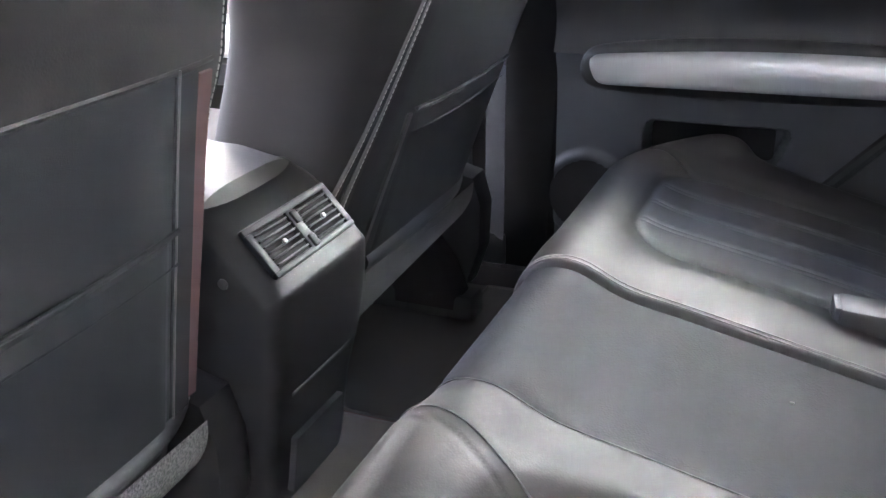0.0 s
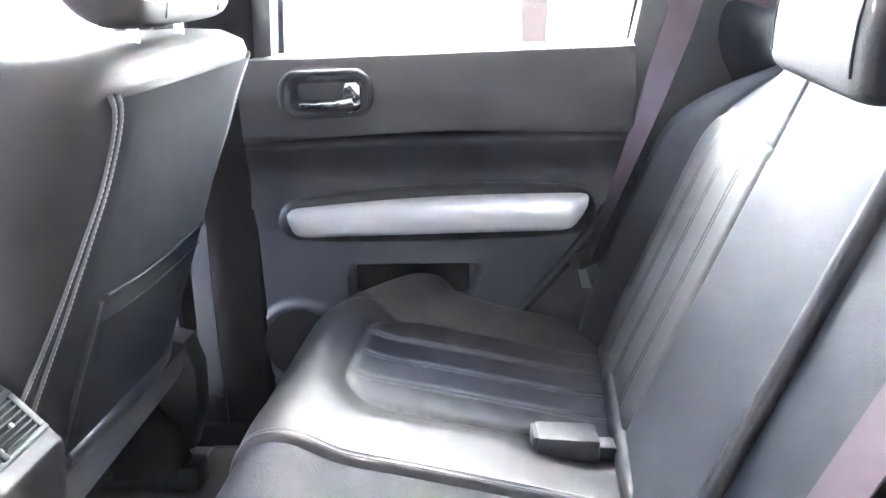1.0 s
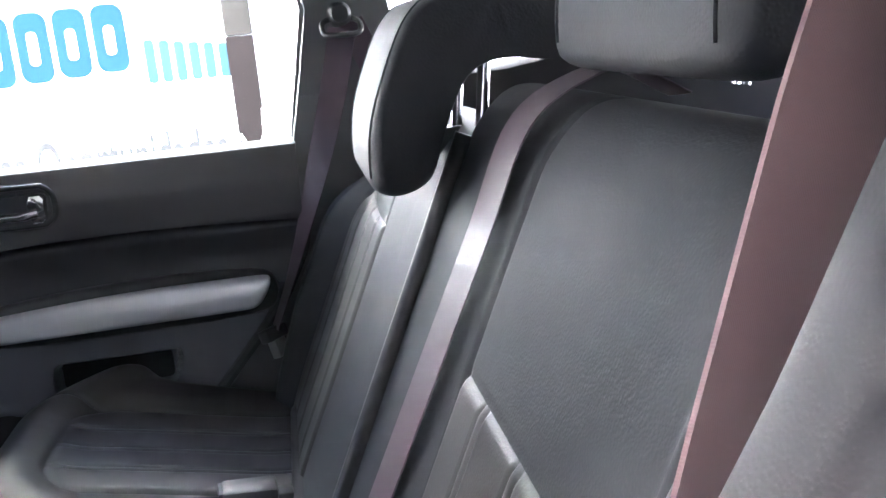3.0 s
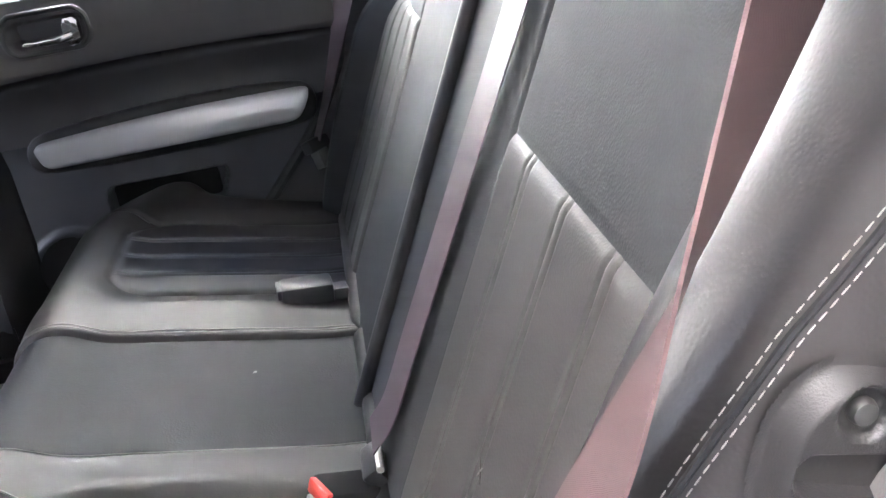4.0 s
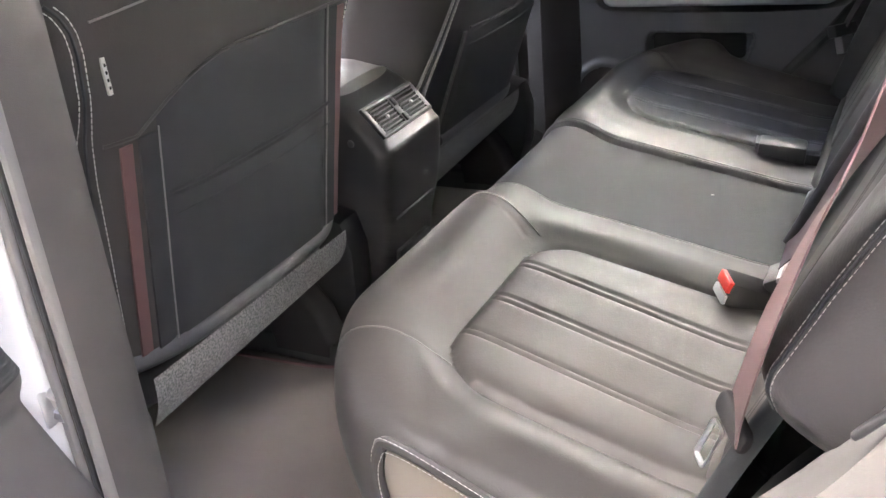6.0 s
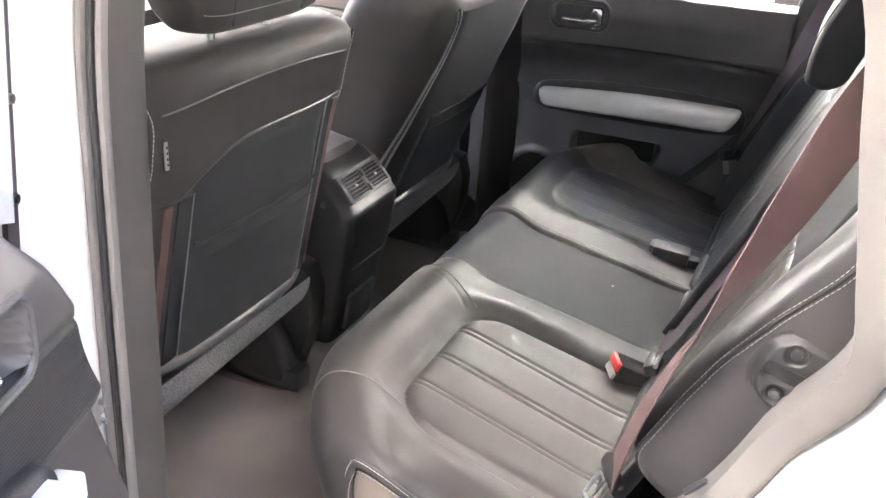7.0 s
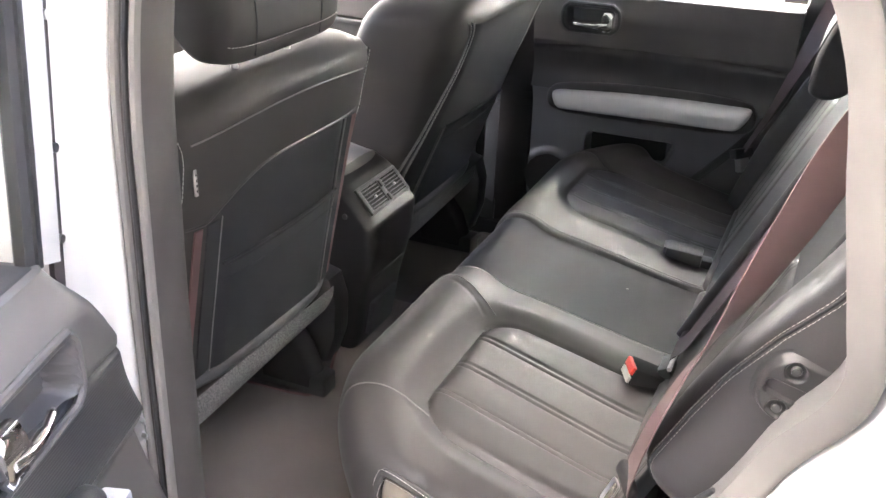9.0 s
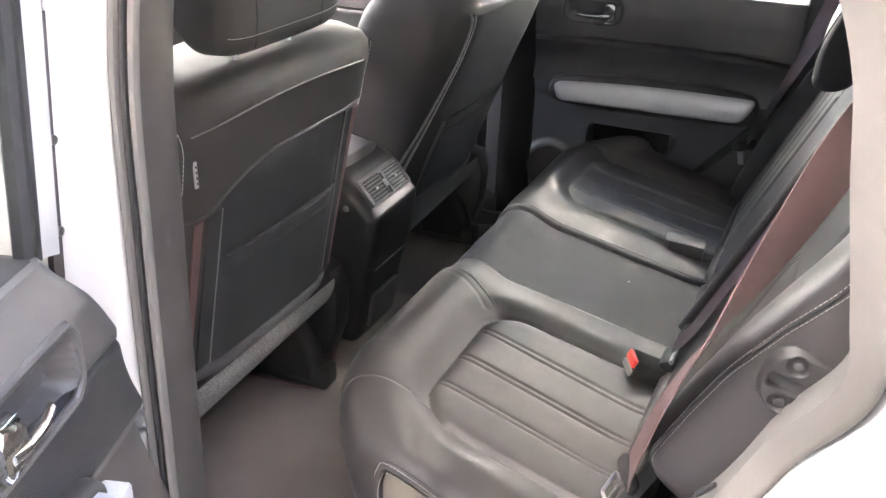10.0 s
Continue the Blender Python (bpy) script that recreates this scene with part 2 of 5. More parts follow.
def add_box(bm, lo, hi, bevel=0.0, m=None, seg=2):
    tmp = bmesh.new()
    bmesh.ops.create_cube(tmp, size=1.0)
    c = [(a + b) / 2 for a, b in zip(lo, hi)]
    s = [b - a for a, b in zip(lo, hi)]
    for v in tmp.verts:
        v.co = Vector((c[i] + v.co[i] * s[i] for i in range(3)))
    if bevel > 0:
        bmesh.ops.bevel(tmp, geom=list(tmp.edges), offset=min(bevel, 0.45 * min(abs(x) for x in s)), segments=seg, profile=0.5, affect="EDGES")
    if m is not None:
        bmesh.ops.transform(tmp, matrix=m, verts=tmp.verts)
    vm = {v: bm.verts.new(v.co) for v in tmp.verts}
    for f in tmp.faces:
        bm.faces.new([vm[v] for v in f.verts])
    tmp.free()
    return bm


def box(lo, hi, bevel=0.004, m=None, seg=2):
    return add_box(bmesh.new(), lo, hi, bevel, m, seg)


def prism(outline, axis, a, b, bevel=0.0, seg=2):
    """A closed 2D outline in the plane across the axis ('x', 'y' or 'z'), drawn from a to b."""
    def at(p, d):
        return {"x": (d, p[0], p[1]), "y": (p[0], d, p[1]), "z": (p[0], p[1], d)}[axis]
    bm = bmesh.new()
    lo = [bm.verts.new(at(p, a)) for p in outline]
    hi = [bm.verts.new(at(p, b)) for p in outline]
    n = len(outline)
    bm.faces.new(lo[::-1])
    f = bm.faces.new(hi)
    for i in range(n):
        bm.faces.new((lo[i], lo[(i + 1) % n], hi[(i + 1) % n], hi[i]))
    bmesh.ops.recalc_face_normals(bm, faces=bm.faces)
    if bevel:
        cap = [e for e in bm.edges if (e.verts[0] in lo) == (e.verts[1] in lo)]
        bmesh.ops.bevel(bm, geom=cap, offset=bevel, segments=seg, profile=0.5, affect="EDGES")
    return bm


def rounded(x0, z0, x1, z1, r, n=5):
    """A rounded rectangle outline."""
    out = []
    for cx, cz, a in ((x1 - r, z1 - r, 0), (x0 + r, z1 - r, 90), (x0 + r, z0 + r, 180), (x1 - r, z0 + r, 270)):
        for k in range(n + 1):
            t = radians(a + 90 * k / n)
            out.append((cx + r * math.cos(t), cz + r * math.sin(t)))
    return out


def loft(rings, caps=True):
    bm = bmesh.new()
    R = [[bm.verts.new(p) for p in ring] for ring in rings]
    n = len(R[0])
    for a, b in zip(R, R[1:]):
        for k in range(n):
            bm.faces.new((a[k], a[(k + 1) % n], b[(k + 1) % n], b[k]))
    if caps:
        bm.faces.new(R[0][::-1])
        bm.faces.new(R[-1])
    return bm


def superring(c, ax, ay, e=2.6, n=28):
    """A superellipse ring round c with the half axes ax and ay (vectors)."""
    c, ax, ay = Vector(c), Vector(ax), Vector(ay)
    out = []
    for k in range(n):
        t = 2 * math.pi * k / n
        ct, st = math.cos(t), math.sin(t)
        out.append(c + ax * (abs(ct) ** (2 / e) * (1 if ct >= 0 else -1)) + ay * (abs(st) ** (2 / e) * (1 if st >= 0 else -1)))
    return out


def ribbon(points, across, width, thick=0.0014):
    """Belt webbing along points; across gives the width's direction at each point."""
    rings = []
    pts = [Vector(p) for p in points]
    for i, p in enumerate(pts):
        t = (pts[min(i + 1, len(pts) - 1)] - pts[max(i - 1, 0)]).normalized()
        a = Vector(across[i] if isinstance(across[0], (list, tuple, Vector)) else across)
        a = (a - t * a.dot(t)).normalized()
        nrm = a.cross(t).normalized()
        rings.append([p + a * width / 2 - nrm * thick / 2, p + a * width * 0.5 + nrm * thick / 2,
                      p - a * width / 2 + nrm * thick / 2, p - a * width / 2 - nrm * thick / 2])
    return loft(rings)


def band(loop, section, side=0, pick=None):
    """A strip round a closed 2D loop in x, z: section is a list of (offset outwards, y). side: the rear upper part stands further out."""
    pts = [Vector(p) for p in loop]
    n = len(pts)
    cen = sum(pts, Vector((0, 0))) / n
    norm = []
    for i in range(n):
        t = (pts[(i + 1) % n] - pts[i - 1]).normalized()
        nn = Vector((t.y, -t.x))
        norm.append(nn)
    area = sum(pts[i].x * pts[(i + 1) % n].y - pts[(i + 1) % n].x * pts[i].y for i in range(n))
    sgn = 1 if area > 0 else -1

    def fn(i, s):
        o, y = section[s]
        if side < 0:
            o -= sstep(pts[i].x, 0.33, 0.50) * (0.026 - 0.016 * sstep(pts[i].y, 1.05, 1.20))
        q = pts[i] + norm[i] * sgn * o
        if side and pts[i].x > 0.4:
            k = sstep(pts[i].y, 1.04, 1.22)
            y += side * (0.034 if side > 0 else 0.056) * k
            q.x += 0.014 * k if side < 0 else 0.0
        return (q.x, y, q.y)
    if pick is None:
        return grid(fn, list(range(n)), list(range(len(section))), close_u=True)
    keep = [i for i in range(-n // 2, n - n // 2) if pick(pts[i % n])]
    return grid(lambda i, s_: fn(i % n, s_), keep, list(range(len(section))))


# ---------------------------------------------------------------- the ground and the wall across the yard
g = box((-40, -40, -0.3), (40, 40, 0.0), 0)
tagged(part("ground", g, CONCRETE), "grey concrete yard under the parked car", "ground", kind="structure")
wall = box((-14, 3.05, 0.0), (14, 3.35, 4.2), 0.01)
tagged(part("wall_yard", wall, PLASTER), "white rendered yard wall behind the car", "wall", kind="structure")
tagged(part("wall_street", box((-14, -4.8, 0.0), (14, -4.5, 3.8), 0.01), YARD), "grey concrete yard wall facing the open door", "wall", kind="structure")
# unseen wall, added to hold sky light off the near bolster
tagged(part("wall_shade", box((-0.25, -2.85, 0.0), (10, -2.6, 4.2), 0.01), YARD), "unseen grey concrete wall added behind the camera to block light", "wall", kind="structure")
# unseen slab, added to shade the open door side and the dashboard
tagged(part("canopy", prism([(-3.4, -4.6), (10, -4.6), (10, -1.66), (-1.0, -1.66), (-1.0, -0.95), (-3.4, -0.95)], "z", 2.55, 2.68, 0.01), YARD), "unseen grey concrete canopy added to shade the near side of the car", "canopy", kind="structure")
ban = thing("banner", "white vinyl banner with blue and grey print on the wall", "banner", (0, 3.02, 0))
part("sheet", box((-4.2, 0.0, 0.35), (0.315, 0.012, 3.0), 0.002), BANNER, ban)

for i in range(5):
    x0 = -0.86 + i * 0.152
    ring = prism(rounded(x0, 1.27 + 0.008 * i, x0 + 0.13, 1.56 + 0.004 * i, 0.045), "y", -0.004, 0.0)
    part("blue_shape", ring, BLUE, ban, "blue printed block")
    part("white_shape", prism(rounded(x0 + 0.045, 1.34 + 0.008 * i, x0 + 0.085, 1.49, 0.018), "y", -0.008, -0.004), BANNER, ban)
for i in range(6):
    x0 = -0.06 + i * 0.06
    part("cyan_shape", prism(rounded(x0, 1.24, x0 + 0.042, 1.42 - 0.008 * i, 0.015), "y", -0.004, 0.0), CYAN, ban, "pale cyan printed block")
txt = bpy.data.curves.new("slogan", "FONT")
txt.body, txt.size, txt.extrude = "de las Oportunidades", 0.25, 0.002
txt.offset = 0.003
txt.align_x, txt.align_y = "LEFT", "BOTTOM_BASELINE"
sl = new("slogan", txt)
sl.data.materials.append(GREY_PRINT)
sl.parent = ban
sl.matrix_local = pose(-0.905, -0.004, 0.865, 90, 0, 0) @ Matrix.Diagonal((0.52, 1, 1, 1))
ban2 = thing("banner", "white vinyl banner with tall blue bars on the wall", "banner", (0, 3.02, 0))
part("sheet", box((0.95, 0.0, 0.5), (4.2, 0.012, 3.2), 0.002), BANNER, ban2)
for i, (x0, w) in enumerate(((1.12, 0.06), (1.24, 0.09), (1.42, 0.13), (1.60, 0.10), (1.74, 0.12), (1.92, 0.05))):
    part("blue_bar", prism(rounded(x0, 1.25 + 0.02 * (i % 2), x0 + w, 1.95, 0.02), "y", -0.004, 0.0), CYAN if i < 2 else BLUE, ban2, "blue printed bar")
post = thing("wall_post", "dark brown steel post with a cable against the yard wall", "post", (0.335, 2.97, 0))
part("post", box((-0.055, -0.04, 0.0), (0.055, 0.05, 1.40), 0.004), DARK_POST, post)
part("post_top", box((-0.055, -0.04, 1.404), (0.055, 0.05, 3.2), 0.004), POST_GREY, post, "grey painted upper post")
part("crossbar", box((-0.06, -0.05, 1.60), (0.06, -0.042, 1.625), 0.002), BANNER, post, "white crossbar")
part("cable", tube(spline([(-0.05, -0.05, 1.0), (-0.02, -0.052, 0.95), (0.02, -0.055, 0.94), (0.05, -0.055, 0.99), (0.055, -0.055, 1.06), (0.06, -0.05, 1.10)], 6), 0.007), BANNER, post, "white looped cable")

# ---------------------------------------------------------------- car body: floor, roof, pillars, panels
fl = prism([(-1.75, -0.80), (0.50, -0.80), (0.62, -0.66), (1.55, -0.66), (1.55, 0.66), (0.62, 0.66), (0.50, 0.80), (-1.75, 0.80)], "z", 0.38, 0.49, 0.0)
floor = tagged(part("floor", fl, CARPET), "charcoal carpet covering the car floor", "floor", kind="structure")
hump = loft([[(x, y, z) for y, z in [(-0.19, 0.484)] + [(-0.185 + 0.4 * k / 24, 0.486 + 0.044 * sstep(-0.185 + 0.4 * k / 24, -0.19, -0.10) * (1 - sstep(-0.185 + 0.4 * k / 24, 0.15, 0.22))) for k in range(25)] + [(0.22, 0.484)]] for x in (-1.2, 0.1)])
tagged(part("floor_tunnel", hump, CARPET), "low carpeted tunnel along the car floor", "floor tunnel", kind="structure")

# roof skin and headliner, gently domed
def roof_fn(z0, drop):
    def fn(x, y):
        return (x, y, z0 - 0.06 * (abs(y) / 0.7) ** 3 - 0.035 * ((x - 0.1) / 1.3) ** 2 - drop)
    return fn
bm = grid(roof_fn(1.69, 0.0), lin(-0.95, 1.5, 25), lin(-0.70, 0.70, 21))
ob = tagged(part("roof", bm, WHITE_PAINT), "white painted steel car roof", "roof", kind="structure")
so = ob.modifiers.new("thick", "SOLIDIFY"); so.thickness, so.offset = 0.012, -1
bm = grid(roof_fn(1.69, 0.05), lin(-0.95, 1.5, 25), lin(-0.69, 0.69, 21))
ob = tagged(part("ceiling", bm, HEADLINER), "grey cloth headliner under the roof", "headliner", kind="structure")
so = ob.modifiers.new("thick", "SOLIDIFY"); so.thickness, so.offset = 0.015, -1

# the rear door openings: the loop of the seal in x, z
LOOP = [(p.x, p.y) for p in spline([Vector(p) for p in ((-0.135, 1.13), (-0.125, 1.30), (-0.10, 1.44), (-0.06, 1.535), (0.05, 1.565), (0.25, 1.57), (0.45, 1.555), (0.56, 1.51),
        (0.602, 1.44), (0.622, 1.34), (0.642, 1.24), (0.652, 1.175), (0.640, 1.095), (0.604, 1.0), (0.555, 0.918), (0.487, 0.835), (0.40, 0.735), (0.35, 0.64), (0.30, 0.555),
        (0.22, 0.525), (0.05, 0.52), (-0.10, 0.53), (-0.165, 0.575), (-0.168, 0.69), (-0.155, 0.88))], 5, True)]
LOOPS = {1: LOOP, -1: [(x + (0.056 + 0.020 * (1 - sstep(z, 0.6, 1.2))) * (1 - sstep(x, -0.05, 0.25)), z) for x, z in LOOP]}
NEAR = 0.042
for s, side in ((-1, "left"), (1, "right")):
    loop_ = LOOPS[s]
    sec = [(0.048, s * 0.716), (0.028, s * 0.720), (0.018, s * 0.738), (0.014, s * 0.776), (0.014, s * 0.790), (0.022, s * 0.796), (0.032, s * 0.798), (0.040, s * 0.800)] if s < 0 else [(0.030, s * 0.744), (0.006, s * 0.746), (0.0, s * 0.756), (0.002, s * 0.775), (0.010, s * 0.790), (0.022, s * 0.796), (0.032, s * 0.798), (0.040, s * 0.800)]
    for nm, mt, pk, lb in (("front", PILLAR_BLACK if s > 0 else PILLAR_WARM, lambda p: p.x < 0.06 and p.y > 0.56, "dark moulded trim along the middle pillar"), ("rear", RUBBER_GREY if s < 0 else PILLAR_GREY, lambda p: not (p.x < 0.04 and p.y > 0.57), "grey moulded trim round the rear door opening")):
        keep_ = pk
        if nm == "rear":
            order = loop_[len(loop_) // 2:] + loop_[:len(loop_) // 2]
            shape_ = band(order, sec, s, keep_)
        else:
            shape_ = band(loop_, sec, s, keep_)
        sl_ = tagged(part("door_surround_" + nm + "_" + side, shape_, mt), lb, "door surround", kind="structure")
        m_ = sl_.modifiers.new("thick", "SOLIDIFY"); m_.thickness, m_.offset = 0.004, 1
    ring = [Vector((x, 0, z)) for x, z in loop_]
    lp = [(x, s * 0.800, z) for x, z in loop_]
    seal = thing("door_seal", "grey and black rubber weatherstrip round the rear door opening", "door seal", (0, 0, 0), kind="structure")
    for o, r, mt, lb in ((0.012, 0.0055, RUBBER_GREY, "grey inner lip"), (0.023, 0.0036, RUBBER, ""), (0.035, 0.0055, RUBBER_GREY, "grey outer lip")):
        part("seal_lip", band(loop_, [(o + r * math.cos(a), s * (0.796 + 0.012 * (o / 0.035) * 0.5 + r * 1.3 * math.sin(a))) for a in [2 * math.pi * k / 8 for k in range(9)]], s, (lambda p: p.x < 0.12 and p.y > 0.56) if s < 0 else None), mt, seal, lb)
    jamb = band(loop_, [(0.036, s * 0.795), (0.043, s * 0.806), (0.046, s * 0.822), (0.060, s * 0.828), (0.066, s * 0.842), (0.072, s * 0.866), (0.082, s * 0.872)], s * 0.6)
    jb = tagged(part("door_jamb_" + side, jamb, WHITE_PAINT, sharp=60), "white painted steel door jamb", "door jamb", kind="structure")

# outer skin behind the rear doors: fender, quarter panel, with the quarter window left open
def skin(name, outline, s, material=WHITE_PAINT, y0=0.868, th=0.02, label=""):
    return tagged(part(name, prism(outline, "y", s * y0, s * (y0 - th), 0.004), material), label, "car panel", kind="structure")
for s, side in ((-1, "left"), (1, "right")):
    rear = [(0.60, 1.555), (0.685, 1.44), (0.706, 1.34), (0.728, 1.24), (0.737, 1.17), (0.72, 1.08), (0.67, 0.99), (0.61, 0.92), (0.55, 0.84), (0.49, 0.73), (0.45, 0.60), (0.45, 0.45)]
    skin("rear_fender_" + side, rear[4:] + [(0.47, 0.45), (0.50, 0.62), (0.60, 0.74), (0.75, 0.80), (0.92, 0.80), (1.08, 0.72), (1.18, 0.58), (1.21, 0.42), (1.75, 0.42), (1.80, 0.70), (1.78, 1.17)], s, label="white painted rear fender panel")
    skin("sill_" + side, [(-1.2, 0.33), (0.45, 0.33), (0.45, 0.45), (0.30, 0.45), (-1.2, 0.45)], s, label="white painted sill under the doors")
    # quarter window pillar trims inside
    cp = [(0.50, 1.19), (0.525, 1.30), (0.55, 1.42), (0.565, 1.50), (0.58, 1.58), (0.675, 1.58), (0.690, 1.49), (0.705, 1.38), (0.722, 1.27), (0.735, 1.20), (0.73, 1.12), (0.64, 1.10), (0.52, 0.90), (0.44, 0.78), (0.36, 0.56), (0.18, 0.56), (0.24, 0.66), (0.32, 0.78), (0.385, 0.88), (0.46, 1.05)] if s > 0 else \
         [(0.715, 1.20), (0.70, 1.34), (0.68, 1.45), (0.64, 1.56), (0.78, 1.56), (0.78, 1.45), (0.79, 1.34), (0.80, 1.20)]
    tagged(part("pillar_rear_" + side, prism(cp, "y", s * 0.735, s * 0.79, 0.006), PILLAR_GREY), "charcoal pillar trim behind the rear door", "pillar trim", kind="structure")
    dp = [(0.86, 1.58), (0.915, 1.53), (0.955, 1.49), (0.985, 1.44), (1.0, 1.395), (1.0, 1.34), (0.97, 1.295), (0.90, 1.285), (0.735, 1.28), (0.735, 1.12), (1.55, 1.12), (1.52, 1.60)]
    tagged(part("pillar_tail_" + side, prism(dp, "y", s * 0.70, s * 0.86, 0.006), PILLAR_BLACK), "black trim round the quarter window", "pillar trim", kind="structure")
    tagged(part("rail_roof_" + side, box((-1.0, min(s * 0.64, s * 0.80), 1.575), (1.5, max(s * 0.64, s * 0.80), 1.655), 0.02), HEADLINER), "grey roof rail trim above the doors", "roof rail trim", kind="structure")
    # left trim gets black: shade beside the bolster put into its colour
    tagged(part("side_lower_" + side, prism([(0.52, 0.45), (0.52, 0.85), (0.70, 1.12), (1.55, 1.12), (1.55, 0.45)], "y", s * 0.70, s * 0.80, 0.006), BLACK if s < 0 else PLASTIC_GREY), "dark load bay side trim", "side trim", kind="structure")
    # middle pillar
    b1 = thing("pillar_middle_" + side, "dark pillar trim between the front and rear doors", "pillar trim", kind="structure")
    e_ = NEAR if s < 0 else 0.052
    part("upper_trim", prism([(-0.10 + e_ * 0.5, 1.56), (-0.132 + e_ * 0.8, 1.41), (-0.154 + e_, 1.31), (-0.172 + e_, 1.134), (-0.30, 1.134), (-0.26, 1.31), (-0.23, 1.56)], "y", s * 0.72, s * 0.785, 0.008), PILLAR_BLACK if s > 0 else PILLAR_WARM, b1)
    part("lower_trim", prism([(-0.172 + e_, 1.130), (-0.184 + e_, 0.90), (-0.195 + e_, 0.64), (-0.20 + e_, 0.50), (-0.36, 0.50), (-0.33, 0.69), (-0.30, 1.130)], "y", s * 0.72, s * 0.785, 0.008), PILLAR_BLACK if s > 0 else PILLAR_WARM, b1)
    part("jamb_face", prism([(-0.20 + e_, 1.56), (-0.24 + e_, 1.13), (-0.26 + e_, 0.55), (-0.40, 0.50), (-0.40, 1.56)], "y", s * 0.787, s * 0.862, 0.006), WHITE_PAINT, b1, "white painted steel pillar")

# nose, bulkhead, tailgate: plain panels that close the cabin
tagged(part("dashboard", prism([(-1.75, 0.48), (-1.30, 0.48), (-1.22, 0.80), (-1.18, 1.02), (-1.26, 1.10), (-1.75, 1.12)], "y", -0.78, 0.78, 0.02), PLASTIC), "charcoal moulded dashboard", "dashboard", kind="structure")
tagged(part("bonnet", prism([(-2.7, 0.45), (-1.76, 0.45), (-1.76, 1.10), (-2.5, 1.02), (-2.7, 0.90)], "y", -0.85, 0.85, 0.03), WHITE_PAINT), "white painted car bonnet", "bonnet", kind="structure")
tagged(part("tailgate_upper", box((1.50, -0.72, 1.40), (1.56, 0.72, 1.66), 0.02), PLASTIC), "black upper tailgate trim", "tailgate", kind="structure")
tagged(part("cargo_cover", box((0.95, -0.69, 1.10), (1.54, 0.69, 1.125), 0.008), PLASTIC), "black load bay cover behind the bench", "cargo cover", kind="structure")
tagged(part("tailgate", box((1.55, -0.80, 0.42), (1.63, 0.80, 1.12), 0.02), WHITE_PAINT), "white painted lower tailgate", "tailgate", kind="structure")
for s, side in ((-1, "left"), (1, "right")):
    a_ = [(-1.75, 1.10), (-1.66, 1.10), (-0.92, 1.60), (-1.0, 1.63)]
    tagged(part("pillar_front_" + side, prism(a_, "y", s * 0.68, s * 0.78, 0.01), PILLAR_GREY), "grey front windscreen pillar", "pillar trim", kind="structure")


# ---------------------------------------------------------------- doors
def sdf_rr(x, z, x0, z0, x1, z1, r):
    qx = abs(x - (x0 + x1) / 2) - (x1 - x0) / 2 + r
    qz = abs(z - (z0 + z1) / 2) - (z1 - z0) / 2 + r
    return math.hypot(max(qx, 0), max(qz, 0)) + min(max(qx, qz), 0) - r


